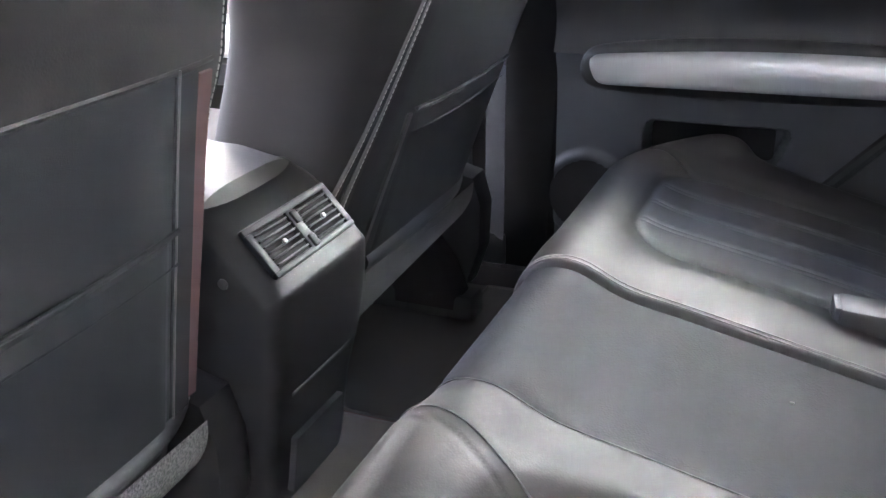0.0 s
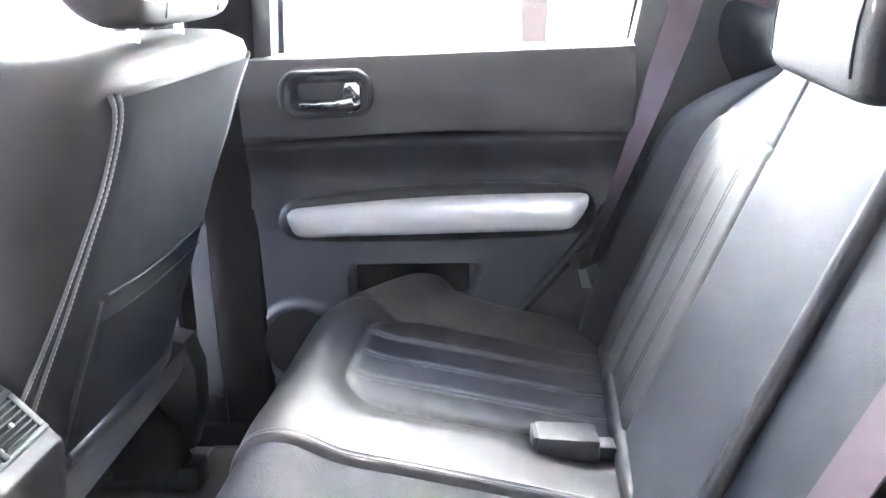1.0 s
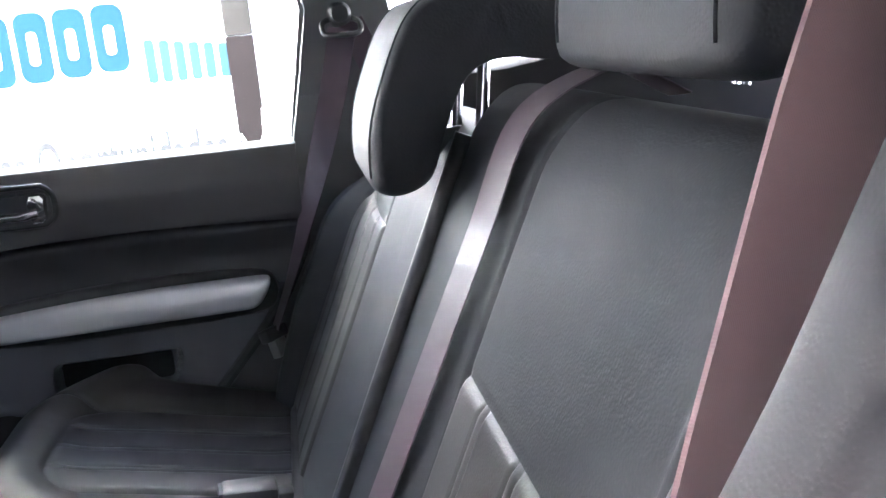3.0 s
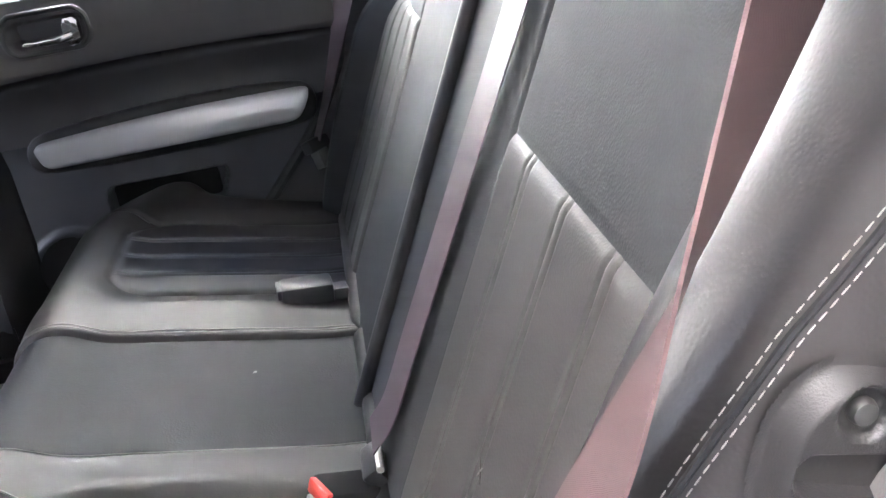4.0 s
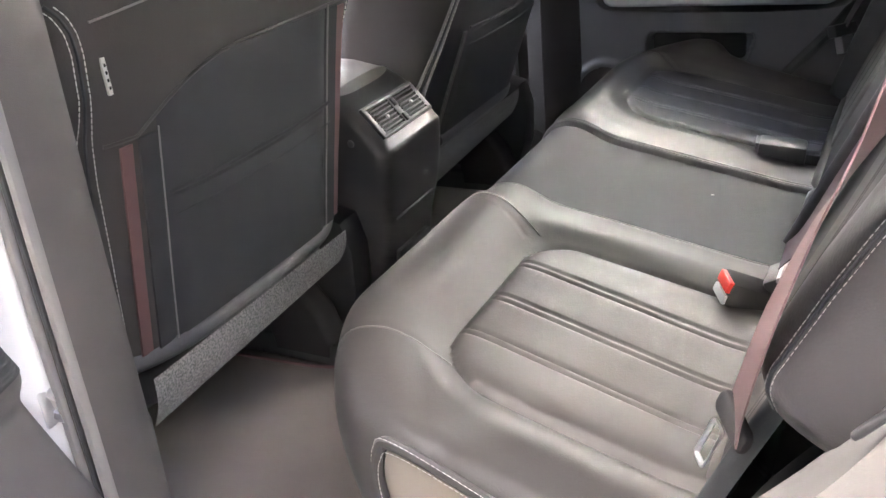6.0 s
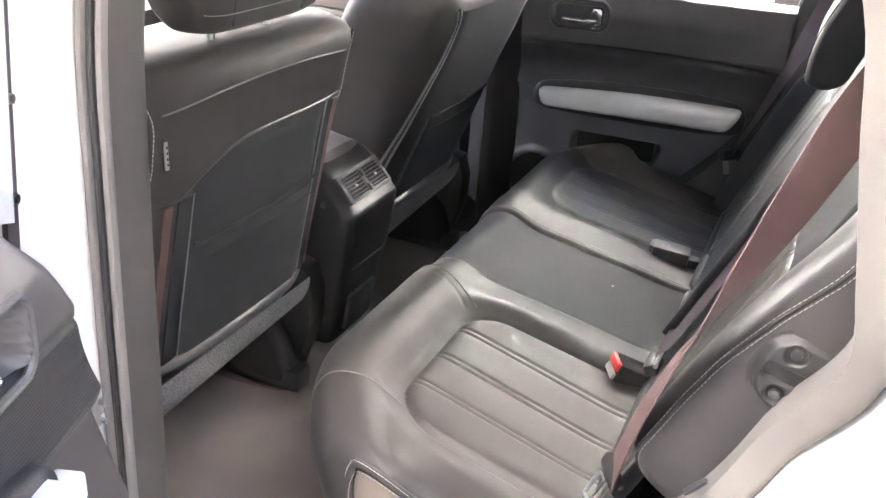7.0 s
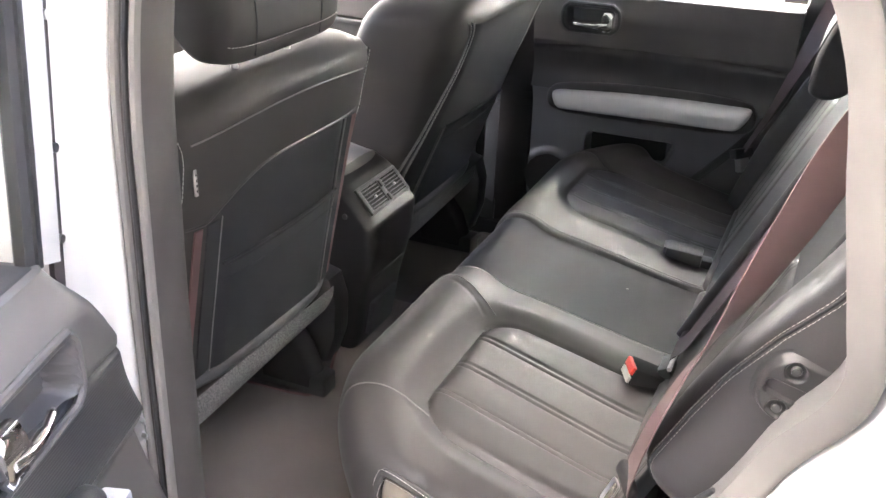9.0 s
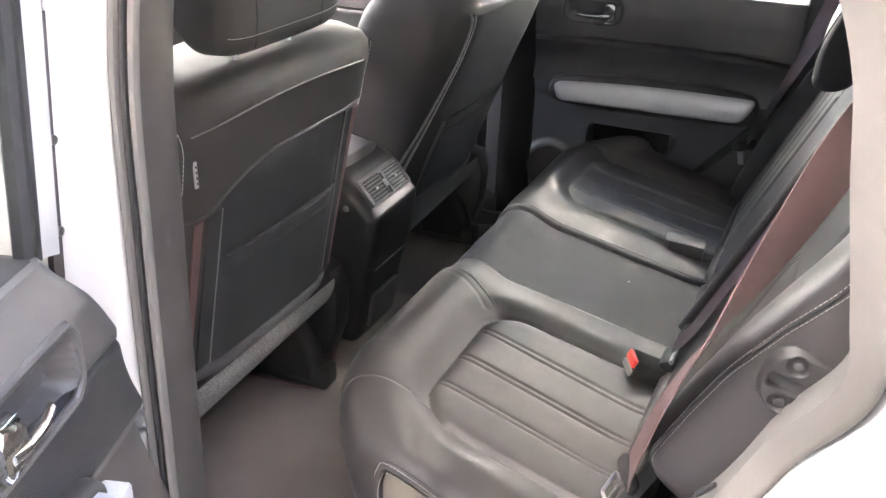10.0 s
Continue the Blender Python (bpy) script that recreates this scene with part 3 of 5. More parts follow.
def door(s, at, front, rear, label, ribbed=False):
    """A car door in closed position: s is the side (+1 right), front and rear its ends in x. Inner face about y = 0.70."""
    d = thing("car_door", label, "car door", at)
    ax, ay, az = at

    def put(name, bm, material, parent=None, lab="", sharp=40):
        bmesh.ops.translate(bm, verts=bm.verts, vec=(-ax, -ay, -az))
        return part(name, bm, material, parent or d, lab, True, sharp)
    L = rear - front

    def edge(z):
        if rear > 0.2:
            return interp(z, ((0.55, 0.16), (0.65, 0.215), (0.745, 0.297), (0.86, 0.400), (0.918, 0.444), (1.0, 0.488), (1.06, rear - 0.004), (1.30, rear)) if s > 0 else ((0.55, 0.285), (0.60, 0.30), (0.75, 0.352), (0.868, 0.415), (1.06, rear - 0.004), (1.30, rear)))
        return rear
    def lead(z):
        """The trim's front end, raked forwards towards the foot on the door that stands open."""
        if ribbed:
            return -0.100 - 0.084 * sstep(1.215 - z, 0.0, 0.16) - 0.40 * max(0.0, 1.09 - z) ** 1.15
        return front

    def brow(x, z, r=0.024):
        """Rounds the trim's leading edge over."""
        e = x - lead(z)
        return r - math.sqrt(max(0.0, r * r - (r - e) ** 2)) if ribbed and e < r else 0.0
    bar0, bar1 = front + 0.070, front + 0.548 if rear > 0.2 else rear - 0.28

    def crease(x):
        return 1.060 + 0.012 * math.sin(math.pi * (x - front) / L)

    def band_surf(za, zb, fn, nx=70, nz=30):
        def f(u, v):
            z0, z1 = za(u_x(u)), zb(u_x(u))
            z = z0 + (z1 - z0) * v
            x = lead(z) + (edge(z) - lead(z)) * u
            return (x, s * (fn(x, z) + brow(x, z)), z)

        def u_x(u):
            return front + L * u
        us = [0.0, 0.002, 0.005, 0.01, 0.016, 0.024, 0.034] + lin(0.045, 1, nx) if ribbed else lin(0, 1, nx)
        bm = grid(f, us, lin(0, 1, nz))
        back = bmesh.ops.extrude_face_region(bm, geom=list(bm.faces))
        for v in back["geom"]:
            if isinstance(v, bmesh.types.BMVert):
                v.co.y = s * max(abs(v.co.y) + 0.006, 0.775)
        return bm
    hx0, hx1, hz0, hz1 = (-0.084, 0.092, 1.054, 1.138) if ribbed else (front + 0.072, front + 0.215, 1.104, 1.171)
    hz = -0.018 if ribbed else 0.020

    def y_up(x, z):
        k = sdf_rr(x, z, hx0, hz0, hx1, hz1, 0.026)
        return 0.676 + 0.024 * sstep(z, 1.13, 1.20) - 0.004 * sstep(z, 1.06, 1.075) + 0.03 * sstep(-k, 0.010, 0.022) - 0.004 * gauss(k + 0.003, 0.006)
    put("upper_trim", band_surf(lambda x: crease(x), lambda x: 1.192, y_up, 110, 44), DOOR_WARM if ribbed else DOOR_UPPER)

    def y_mid(x, z):
        return 0.676 + 0.010 * gauss(z - crease(x), 0.006) + (0.004 if ribbed else 0.012) * math.sin(math.pi * min(1, max(0, (z - 0.95) / 0.1)))
    put("middle_insert", band_surf(lambda x: 0.950, lambda x: crease(x) - 0.002, y_mid, 60, 24), RIBBED if ribbed else DOOR_MID, None, "black soft insert")
    px0, px1, pz0, pz1 = front + 0.148, front + 0.384, 0.772, 0.844

    def y_low(x, z):
        pk = sdf_rr(x, z, px0, pz0, px1 - 0.35 * max(0, 0.842 - z), pz1, 0.02)
        sp = math.hypot(x - (front + 0.058), z - 0.700) - 0.085
        return 0.700 + 0.045 * sstep(-pk, 0.0, 0.012) - (0.0 if ribbed else 0.010) * sstep(-sp, 0.0, 0.012) + 0.006 * sstep(-sp, 0.02, 0.026) - (0.022 if ribbed else 0.012) * sstep(z, 0.90, 0.95)
    put("lower_trim", band_surf(lambda x: 0.56, lambda x: 0.9485, y_low, 120, 80), DOOR_WARM if ribbed else DOOR_LOWER, None, "slate grey lower panel with an open pocket")
    # flat black sheet that paints the shade inside the pocket
    put("pocket_shade", prism(rounded(px0 + 0.006, pz0 + 0.006, px1 - 0.03, pz1 - 0.006, 0.014), "y", s * 0.736, s * 0.742), BLACK)
    # speaker grille: a shallow dark dish behind a fine cloth
    def dish(a, b):
        r_ = 0.066 * b
        return (front + 0.058 + r_ * math.cos(a), s * (0.6905 + 0.004 * (1 - b * b)), 0.700 + r_ * math.sin(a))
    put("speaker_grille", grid(dish, [2 * math.pi * k / 40 for k in range(40)], lin(0.02, 1, 10), True), PILLAR_BLACK, None, "black round speaker grille")
    if s > 0 and rear > 0.2:
        put("edge_seal", tube([(edge(z) + 0.006, s * 0.692, z) for z in lin(0.60, 1.055, 30)], 0.011, 8), RUBBER, None, "black rubber seal along the rear edge")
    # armrest surround and silver bar
    xm = (bar0 + bar1) / 2

    def arm(x0, x1, top, bot, depth, rake, blunt=18, skew=0.0):
        rings = []
        for x in [x0 + (x1 - x0) * 0.5 * (1 - math.cos(math.pi * k / 33)) for k in range(34)]:
            u = (x - x0) / (x1 - x0)
            e = min(1.0, math.sqrt(max(0.0, 1 - abs(2 * u - 1) ** blunt)) * 0.8 + 0.2 * (1 - abs(2 * u - 1) ** (3 if blunt < 30 else 24)))
            zt = top + 0.008 * math.sin(math.pi * u) + rake * (u - 0.5)
            zb = bot + rake * 0.3 * (u - 0.5)
            c = (x, s * (0.700 - depth * 0.5), (zt + zb) / 2)
            rings.append(superring(c, (0, depth * 0.55 * (0.4 + 0.6 * e), 0), (0, 0, (zt - zb) / 2 * e), 3.0 if blunt < 30 else 4.5, 20))
            if skew:
                for p in rings[-1]:
                    p.x += skew * (p.z - c[2]) * (sstep(u, 0.86, 1.0) - 0.6 * (1 - sstep(u, 0.0, 0.10)))
        return loft(rings)
    put("armrest", arm(bar0 - 0.022, bar1 + 0.018, 0.978, 0.892, 0.046, 0.014, 24), DOOR_MID, None, "black padded armrest")
    put("trim_bar", arm(bar0, bar1, 0.963, 0.911, 0.066, 0.016, 60, 0.55), SILVER, None, "satin silver trim bar")
    # handle
    yb = 0.664
    bez = tube(spline([(p[0], s * 0.671, p[1]) for p in rounded(hx0, hz0, hx1, hz1, 0.026, 4)], 2, True), 0.005, 8, True)
    hd = put("handle_bezel", bez, DOOR_WARM if ribbed else PLASTIC)
    put("handle_cup", prism(rounded(hx0 + 0.014, hz0 + 0.012, hx1 - 0.014, hz1 - 0.012, 0.018), "y", s * 0.700, s * 0.706), HANDLE_CUP if ribbed else PLASTIC_GREY)
    hb = loft([superring((x, s * yb, 1.112 + hz), (0, 0.010, 0), (0, 0, h), 3.2, 16) for x, h in ((hx1 - 0.040 - 0.010 * ribbed, 0.016), (hx1 - 0.036 - 0.010 * ribbed, 0.024 + 0.005 * ribbed), (hx1 - 0.020, 0.025 + 0.005 * ribbed), (hx1 - 0.014, 0.018))])
    put("handle_pivot", hb, CHROME, None, "bright chrome handle pivot")
    lev = tube(spline([(hx1 - 0.026, s * (yb - 0.004), 1.106 + hz), (hx1 - 0.055, s * (yb - 0.006), 1.101 + hz), (hx1 - 0.085, s * (yb - 0.004), 1.101 + hz), (hx1 - 0.112, s * (yb + 0.003), 1.102 + hz)], 6), [0.008] * 6 + [0.0065] * 6 + [0.005] * 6 + [0.0035], 10)
    put("handle_lever", lev, CHROME, None, "bright chrome handle lever")
    # outer skin, window frame, glass
    ol = [(lead(1.185) - 0.06, 1.185), (min(front - 0.075, lead(0.80) - 0.03), 0.80), (min(front - 0.07, lead(0.60) - 0.02), 0.46), (edge(0.56) + 0.06, 0.46)]
    ol += [(edge(z) + 0.06, z) for z in (0.60, 0.75, 0.868, 1.06, 1.185)]
    put("outer_skin", prism(ol, "y", s * 0.792, s * 0.868, 0.012), WHITE_PAINT, None, "white painted door skin")
    ff, fr = front - 0.005, rear - 0.005
    tf, tr = front + 0.075, rear + 0.055
    wtop = 1.535
    if rear > 0.2:
        win = [(front + 0.040, 1.188), (front + 0.078, wtop), (rear + 0.020, wtop), (rear + 0.045, 1.42), (rear, 1.188)]
        outr = [(front - 0.035, 1.188), (front + 0.030, 1.585), (rear + 0.060, 1.585), (rear + 0.100, 1.42), (rear + 0.090, 1.188)]
    else:
        win = [(front + 0.04, 1.188), (front + 0.52, wtop), (rear - 0.03, wtop), (rear - 0.06, 1.188)]
        outr = [(front - 0.08, 1.188), (front + 0.44, 1.59), (rear + 0.015, 1.59), (rear - 0.01, 1.188)]
    fy = 0.0
    if ribbed:
        fy = 0.082
        win[:2] = [(-0.100, 1.188), (-0.086, wtop)]
        outr[:2] = [(-0.152, 1.170), (-0.138, 1.585)]
    lean = lambda z: fy + 0.12 * (z - 1.188)

    def frame_piece(w0, w1, y0, y1):
        bm = bmesh.new()
        A = [[bm.verts.new((x, s * (y - lean(z)), z)) for y in (y0, y1)] for x, z in w0]
        B = [[bm.verts.new((x, s * (y - lean(z)), z)) for y in (y0, y1)] for x, z in w1]
        n = len(w0)
        for i in range(n - 1):
            bm.faces.new((A[i][0], A[i + 1][0], B[i + 1][0], B[i][0]))
            bm.faces.new((A[i][1], B[i][1], B[i + 1][1], A[i + 1][1]))
            bm.faces.new((A[i][0], A[i][1], A[i + 1][1], A[i + 1][0]))
            bm.faces.new((B[i][0], B[i + 1][0], B[i + 1][1], B[i][1]))
        for i in (0, n - 1):
            bm.faces.new((A[i][0], B[i][0], B[i][1], A[i][1]))
        return bm
    fr_ = put("window_frame", frame_piece(win, outr, 0.792, 0.850), WHITE_PAINT, None, "white painted window frame")
    mid = [((a[0] * 0.12 + b[0] * 0.88), (a[1] * 0.12 + b[1] * 0.88)) for a, b in zip(win, outr)]
    if ribbed:
        mid = [(a[0] * 0.84 + c_[0] * 0.16, a[1] * 0.84 + c_[1] * 0.16) for a, c_ in zip(win, outr)]
    put("window_frame_trim", frame_piece([(x, z) for x, z in win], mid, 0.786 if ribbed else 0.745, 0.790), PILLAR_GREY if s > 0 else RUBBER, None, "dark inner frame trim")
    if ribbed:
        put("edge_strip", frame_piece([(-0.154, 1.150), (-0.150, 1.30), (-0.141, 1.58)], [(-0.176, 1.115), (-0.168, 1.30), (-0.160, 1.58)], 0.800, 0.806), EDGE_STRIP, None, "dark brown strip along the front edge")
        for z in (1.19, 1.29, 1.42):
            xb = -0.163 + 0.04 * (z - 1.19)
            put("bolt", tube([(xb, s * (0.802 - lean(z)), z), (xb, s * (0.794 - lean(z)), z)], 0.005, 10), STEEL)
    run = tube([(x, s * (0.80 - lean(z)), z) for x, z in win], 0.010, 6)
    put("glass_run", run, RUBBER)
    gb = bmesh.new()
    for y in (0.800, 0.804):
        gb.faces.new([gb.verts.new((x, s * (y - lean(z)), z)) for x, z in win])
    gl = put("window_glass", gb, GLASS, None, "clear door glass")
    gl.visible_shadow = False
    put("belt_strip", box((front + 0.03, min(s * 0.705, s * 0.80), 1.180), (rear - 0.0, max(s * 0.705, s * 0.80), 1.194), 0.005), RUBBER if s < 0 else PILLAR_GREY)
    return d, put


FRONT, REAR = -0.125, 0.505
far_door, _ = door(1, (0, 0, 0), FRONT, REAR, "closed rear car door with charcoal trim and silver armrest bar")
HINGE = (-0.25, -0.86)
near_door, put_near = door(-1, (HINGE[0], HINGE[1], 0), FRONT, REAR, "white rear car door standing wide open, charcoal inside", ribbed=True)
# switch on the open door's armrest, edge bolts and seal along its front edge
put_near("window_switch", box((-0.118, -0.690, 0.878), (-0.070, -0.655, 0.912), 0.005), PALE, None, "pale grey switch box")
near_door.location = (-0.245, -0.892, 0)
near_door.rotation_euler = (0, 0, radians(-72))
front_door, _ = door(1, (0, 0, 0), -1.16, -0.29, "closed front passenger door with charcoal trim")
drv, _ = door(-1, (0, 0, 0), -1.16, -0.29, "closed white driver door with charcoal trim")
# check strap at the pillar
cs = thing("door_check_strap", "steel door check strap bolted to the white pillar", "door check", (-0.142, -0.80, 0.855))
part("arm", box((-0.01, -0.14, -0.008), (0.0, 0.0, 0.008), 0.002, pose(0, 0, 0, 0, 0, -20)), STEEL, cs)
part("bracket", box((-0.006, -0.02, -0.022), (0.010, 0.012, 0.022), 0.004), STEEL, cs)
for z in (-0.012, 0.013):
    part("bolt", tube([(0.008, -0.004, z), (0.019, -0.004, z)], 0.007, 8), STEEL, cs)

# ---------------------------------------------------------------- upholstery
def surface(profile, n=10):
    """A profile in x, z turned into a look-up: arc share -> point, normal."""
    pts = resample(spline([Vector((x, 0, z)) for x, z in profile], n), 0.004)
    m = len(pts)
    nor = []
    for i in range(m):
        t = (pts[min(i + 1, m - 1)] - pts[max(i - 1, 0)]).normalized()
        nor.append(Vector((-t.z, 0, t.x)))

    def at(v):
        f = v * (m - 1)
        i = min(int(f), m - 2)
        k = f - i
        return pts[i].lerp(pts[i + 1], k), nor[i].lerp(nor[i + 1], k).normalized()
    return at, m


CUSHION = [(0.11, 0.545), (0.055, 0.58), (0.020, 0.66), (0.005, 0.74), (0.010, 0.795), (0.034, 0.827), (0.075, 0.832), (0.13, 0.808),
           (0.20, 0.793), (0.30, 0.772), (0.40, 0.751), (0.445, 0.744), (0.468, 0.725), (0.475, 0.68)]
cush_at, cush_n = surface(CUSHION)


def cushion_disp(y, x, z, ins0, ins1, lim0, lim1):
    """Height over the profile: padded rim round a quilted panel with three pairs of seams."""
    k = sdf_rr(y, x, ins0, 0.146 if ins0 < 0 else 0.100, ins1, 0.60, 0.068)
    d = 0.0
    top = sstep(z, 0.60, 0.76)
    if lim0 <= y <= lim1:
        fade = (1 if ins0 < 0 else sstep(y, lim0, lim0 + 0.10)) * (1 - sstep(y, lim1 - 0.09, lim1) if ins0 < 0 else 1)
        # padded rim, rising gently away from the seam
        d += (0.016 if ins0 < 0 else 0.011) * sstep(k, -0.004, 0.055) * fade * top * (1 - 0.6 * sstep(x, 0.25, 0.45)) * (0.45 + 0.55 * sstep(z + 0.3 * x, 0.80, 0.86))
        d -= 0.0030 * gauss(k, 0.0060) * sstep(x, 0.05, 0.10)
        if k < 0:
            # pillowed panel
            d += (0.008 if ins0 < 0 else 0.0035) * math.sqrt(max(0.0, 1 - (1 - min(1.0, -k / 0.030)) ** 2))
            for p in ((0.26, 0.505, 0.77) if ins0 < 0 else (0.24, 0.475, 0.72)):
                c = ins0 + (ins1 - ins0) * p
                for o in (-0.0055, 0.0055):
                    d -= 0.0024 * gauss(y - c - o, 0.0021) * sstep(-k, 0.0, 0.012)
                d -= 0.0008 * gauss(y - c, 0.014)
    return d


def make_cushion(y0, y1, ins0, ins1, lim0, lim1, round0, round1, extra=None, step=0.0026, corner0=0.0, corner1=0.0):
    def disp(y, x, z):
        d = cushion_disp(y, x, z, ins0, ins1, lim0, lim1)
        for r, e in ((round0, y - y0), (round1, y1 - y)):
            if r and e < r:
                d -= r - math.sqrt(max(0.0, r * r - (r - e) ** 2))
        if extra:
            d += extra(y, x, z)
        return d

    def fn(y, v):
        p, nn = cush_at(v)
        q = p + nn * disp(y, p.x, p.z)
        # front corners drawn back in plan
        c = 0.0
        for r, e in ((corner0, y - y0), (corner1, y1 - y)):
            if r and e < r:
                c += 0.14 * (1 - e / r) ** 1.9
        if corner0:
            q.z -= 0.034 * gauss(p.x - 0.055, 0.065) * (1 - sstep(y - y0, 0.0, 0.20)) * sstep(p.z, 0.70, 0.78)
        flare = interp(y, ((-0.70, 0.0), (-0.58, 0.085), (-0.48, 0.12), (-0.32, 0.12), (-0.25, 0.03), (-0.17, 0.0))) * max(0.0, p.x - 0.14) * sstep(p.z, 0.68, 0.74)
        return Vector((q.x + c * (1 - sstep(p.x, 0.02, 0.30)), y - flare, q.z))
    ny = int((y1 - y0) / step)
    ys = lin(y0, y1, ny)
    bm = grid(fn, ys, lin(0, 1, 210))
    # close underneath and at the sides
    return bm, fn


def on_cushion(fn, y, x, lift=0.0):
    """The surface point above x on the upper side."""
    best = None
    for i in range(60, 400):
        p = fn(y, i / 400)
        if i > 130 or p.z > 0.70:
            if best is None or abs(p.x - x) < abs(best.x - x):
                best = p
    return best + Vector((0, 0, lift))


bench = thing("rear_bench_seat", "black leather rear bench seat with quilted cushion panels, split in two", "car seat", (0, 0, 0))
NY0, NY1 = -0.702, 0.1115


def near_extra(y, x, z):
    d = -0.0012 * gauss(y + 0.140, 0.003) * sstep(z, 0.6, 0.72)
    # outer shoulder falls off towards the door, more at the back
    t = sstep(-y, 0.585, 0.74)
    d -= t * 0.040 * sstep(x, 0.10, 0.46)
    d -= 0.0012 * gauss(y + 0.552 + 0.15 * max(0, 0.13 - x), 0.004) * (1 - sstep(x, 0.125, 0.14)) * sstep(z, 0.70, 0.78)
    d -= 0.0012 * gauss(y + 0.266 - 0.5 * max(0, 0.13 - x), 0.004) * (1 - sstep(x, 0.125, 0.14)) * sstep(z, 0.70, 0.78)
    return d


bm, near_fn = make_cushion(NY0, NY1, -0.572, -0.247, NY0 + 0.0, -0.140, 0.035, 0.003, near_extra, corner0=0.22)
middle = bm.copy()
for piece, gone in ((bm, lambda y: y > -0.140), (middle, lambda y: y <= -0.140)):
    bmesh.ops.delete(piece, geom=[f for f in piece.faces if gone(f.calc_center_median().y)], context="FACES")
near_c = part("cushion_wide", bm, LEATHER, bench, "wide cushion with one quilted panel")
part("cushion_middle", middle, LEATHER_PLAIN, bench, "plain matt middle of the cushion")
bm, far_fn = make_cushion(0.112, 0.690, 0.256, 0.540, 0.112, 0.690, 0.008, 0.05,
                          lambda y, x, z: 0.006 * (1 - sstep(y, 0.14, 0.23)) * sstep(z, 0.6, 0.72) - 0.004 * gauss(y - 0.534 - 0.2 * max(0, 0.13 - x), 0.004) * (1 - sstep(x, 0.125, 0.14)) * sstep(z, 0.7, 0.78), corner1=0.22)
far_c = part("cushion_narrow", bm, LEATHER, bench, "narrow cushion with a quilted panel")


def seam_line(fn, pts, n=10, lift=0.0008):
    """Follows (y, share along profile) pairs over the cushion."""
    path = spline([Vector((y, v, 0)) for y, v in pts], n)
    return [fn(p.x, p.y) + cush_at(p.y)[1] * lift for p in path]


def v_of(x, fn=None):
    """Share along the profile of the point above x on the upper side."""
    best, bv = 9, 0.5
    for i in range(100, 400):
        p, _n = cush_at(i / 400)
        if p.z > 0.74 and abs(p.x - x) < best:
            best, bv = abs(p.x - x), i / 400
    return bv


v44, vfr = v_of(0.44), 0.22
part("piping", tube(seam_line(near_fn, [(-0.140, 0.10), (-0.140, vfr), (-0.140, v_of(0.03)), (-0.140, v_of(0.2)), (-0.140, v44)], 14), 0.0010, 6), PIPING, near_c, "pale grey piping")
part("piping", tube(seam_line(near_fn, [(-0.582, 0.05), (-0.574, vfr), (-0.568, v_of(0.03)), (-0.560, v_of(0.09)), (-0.552, v_of(0.158))], 12), 0.0010, 6), PIPING, near_c, "pale grey piping")
part("piping", tube(seam_line(near_fn, [(-0.172, 0.05), (-0.182, vfr), (-0.204, v_of(0.03)), (-0.227, v_of(0.09)), (-0.252, v_of(0.146))], 12), 0.0010, 6), PIPING, near_c, "pale grey piping")
for y in (0.121, 0.128):
    part("piping", tube(seam_line(far_fn, [(y, 0.05), (y, vfr), (y, v_of(0.03)), (y, v_of(0.2)), (y, v44)], 14, 0.0003), 0.0009, 6), PIPING, far_c, "pale grey piping")
part("piping", tube(seam_line(far_fn, [(0.562, 0.10), (0.557, vfr), (0.547, v_of(0.05)), (0.532, v_of(0.115))], 12), 0.0014, 6), LEATHER_SMOOTH, far_c)
# side skirt of the wide cushion: a taupe panel under a double-stitched edge
edge_pts = [near_fn(NY0, v) for v in lin(0.03, v_of(0.46), 60)]
bm = bmesh.new()
top = [bm.verts.new(p) for p in edge_pts]
bot = [bm.verts.new((min(max(p.x, 0.03), 0.44), NY0 + 0.012, min(p.z, 0.56))) for p in edge_pts]
for i in range(len(top) - 1):
    bm.faces.new((top[i], top[i + 1], bot[i + 1], bot[i]))
part("side_facing", bm, LEATHER, near_c)
# taupe inset on that side
inset = [(0.172, 0.798), (0.187, 0.804), (0.27, 0.768), (0.39, 0.706), (0.44, 0.672), (0.44, 0.585), (0.21, 0.585), (0.187, 0.66), (0.169, 0.758)]
tp = [(p.x, p.y) for p in spline([Vector(p) for p in inset], 5, True)]
part("side_panel", prism(tp, "y", NY0 - 0.006, NY0 + 0.004, 0.003), TAUPE, near_c, "taupe vinyl side panel with a stitched edge")
ed = spline([Vector((x, NY0 - 0.005, z)) for x, z in ((0.21, 0.585), (0.182, 0.66), (0.162, 0.760), (0.167, 0.806), (0.187, 0.814), (0.27, 0.779), (0.39, 0.718), (0.44, 0.686))], 8)
part("edge_welt", tube(ed, 0.006, 8), LEATHER, near_c)
ed2 = [p + Vector((0.004, -0.0065, -0.006)) for p in ed]
ed3 = [p + Vector((-0.003, -0.004, 0.007)) for p in ed]
part("edge_thread", stitches([ed2, ed3], 0.0045, 0.0014, 0.00045), THREAD, near_c, "pale double stitching")
fsd = grid(lambda a, b: (0.03 + 0.41 * a, 0.690, 0.56 + 0.22 * b - 0.10 * a * b), lin(0, 1, 4), lin(0, 1, 3))
part("side_facing", fsd, LEATHER, far_c)

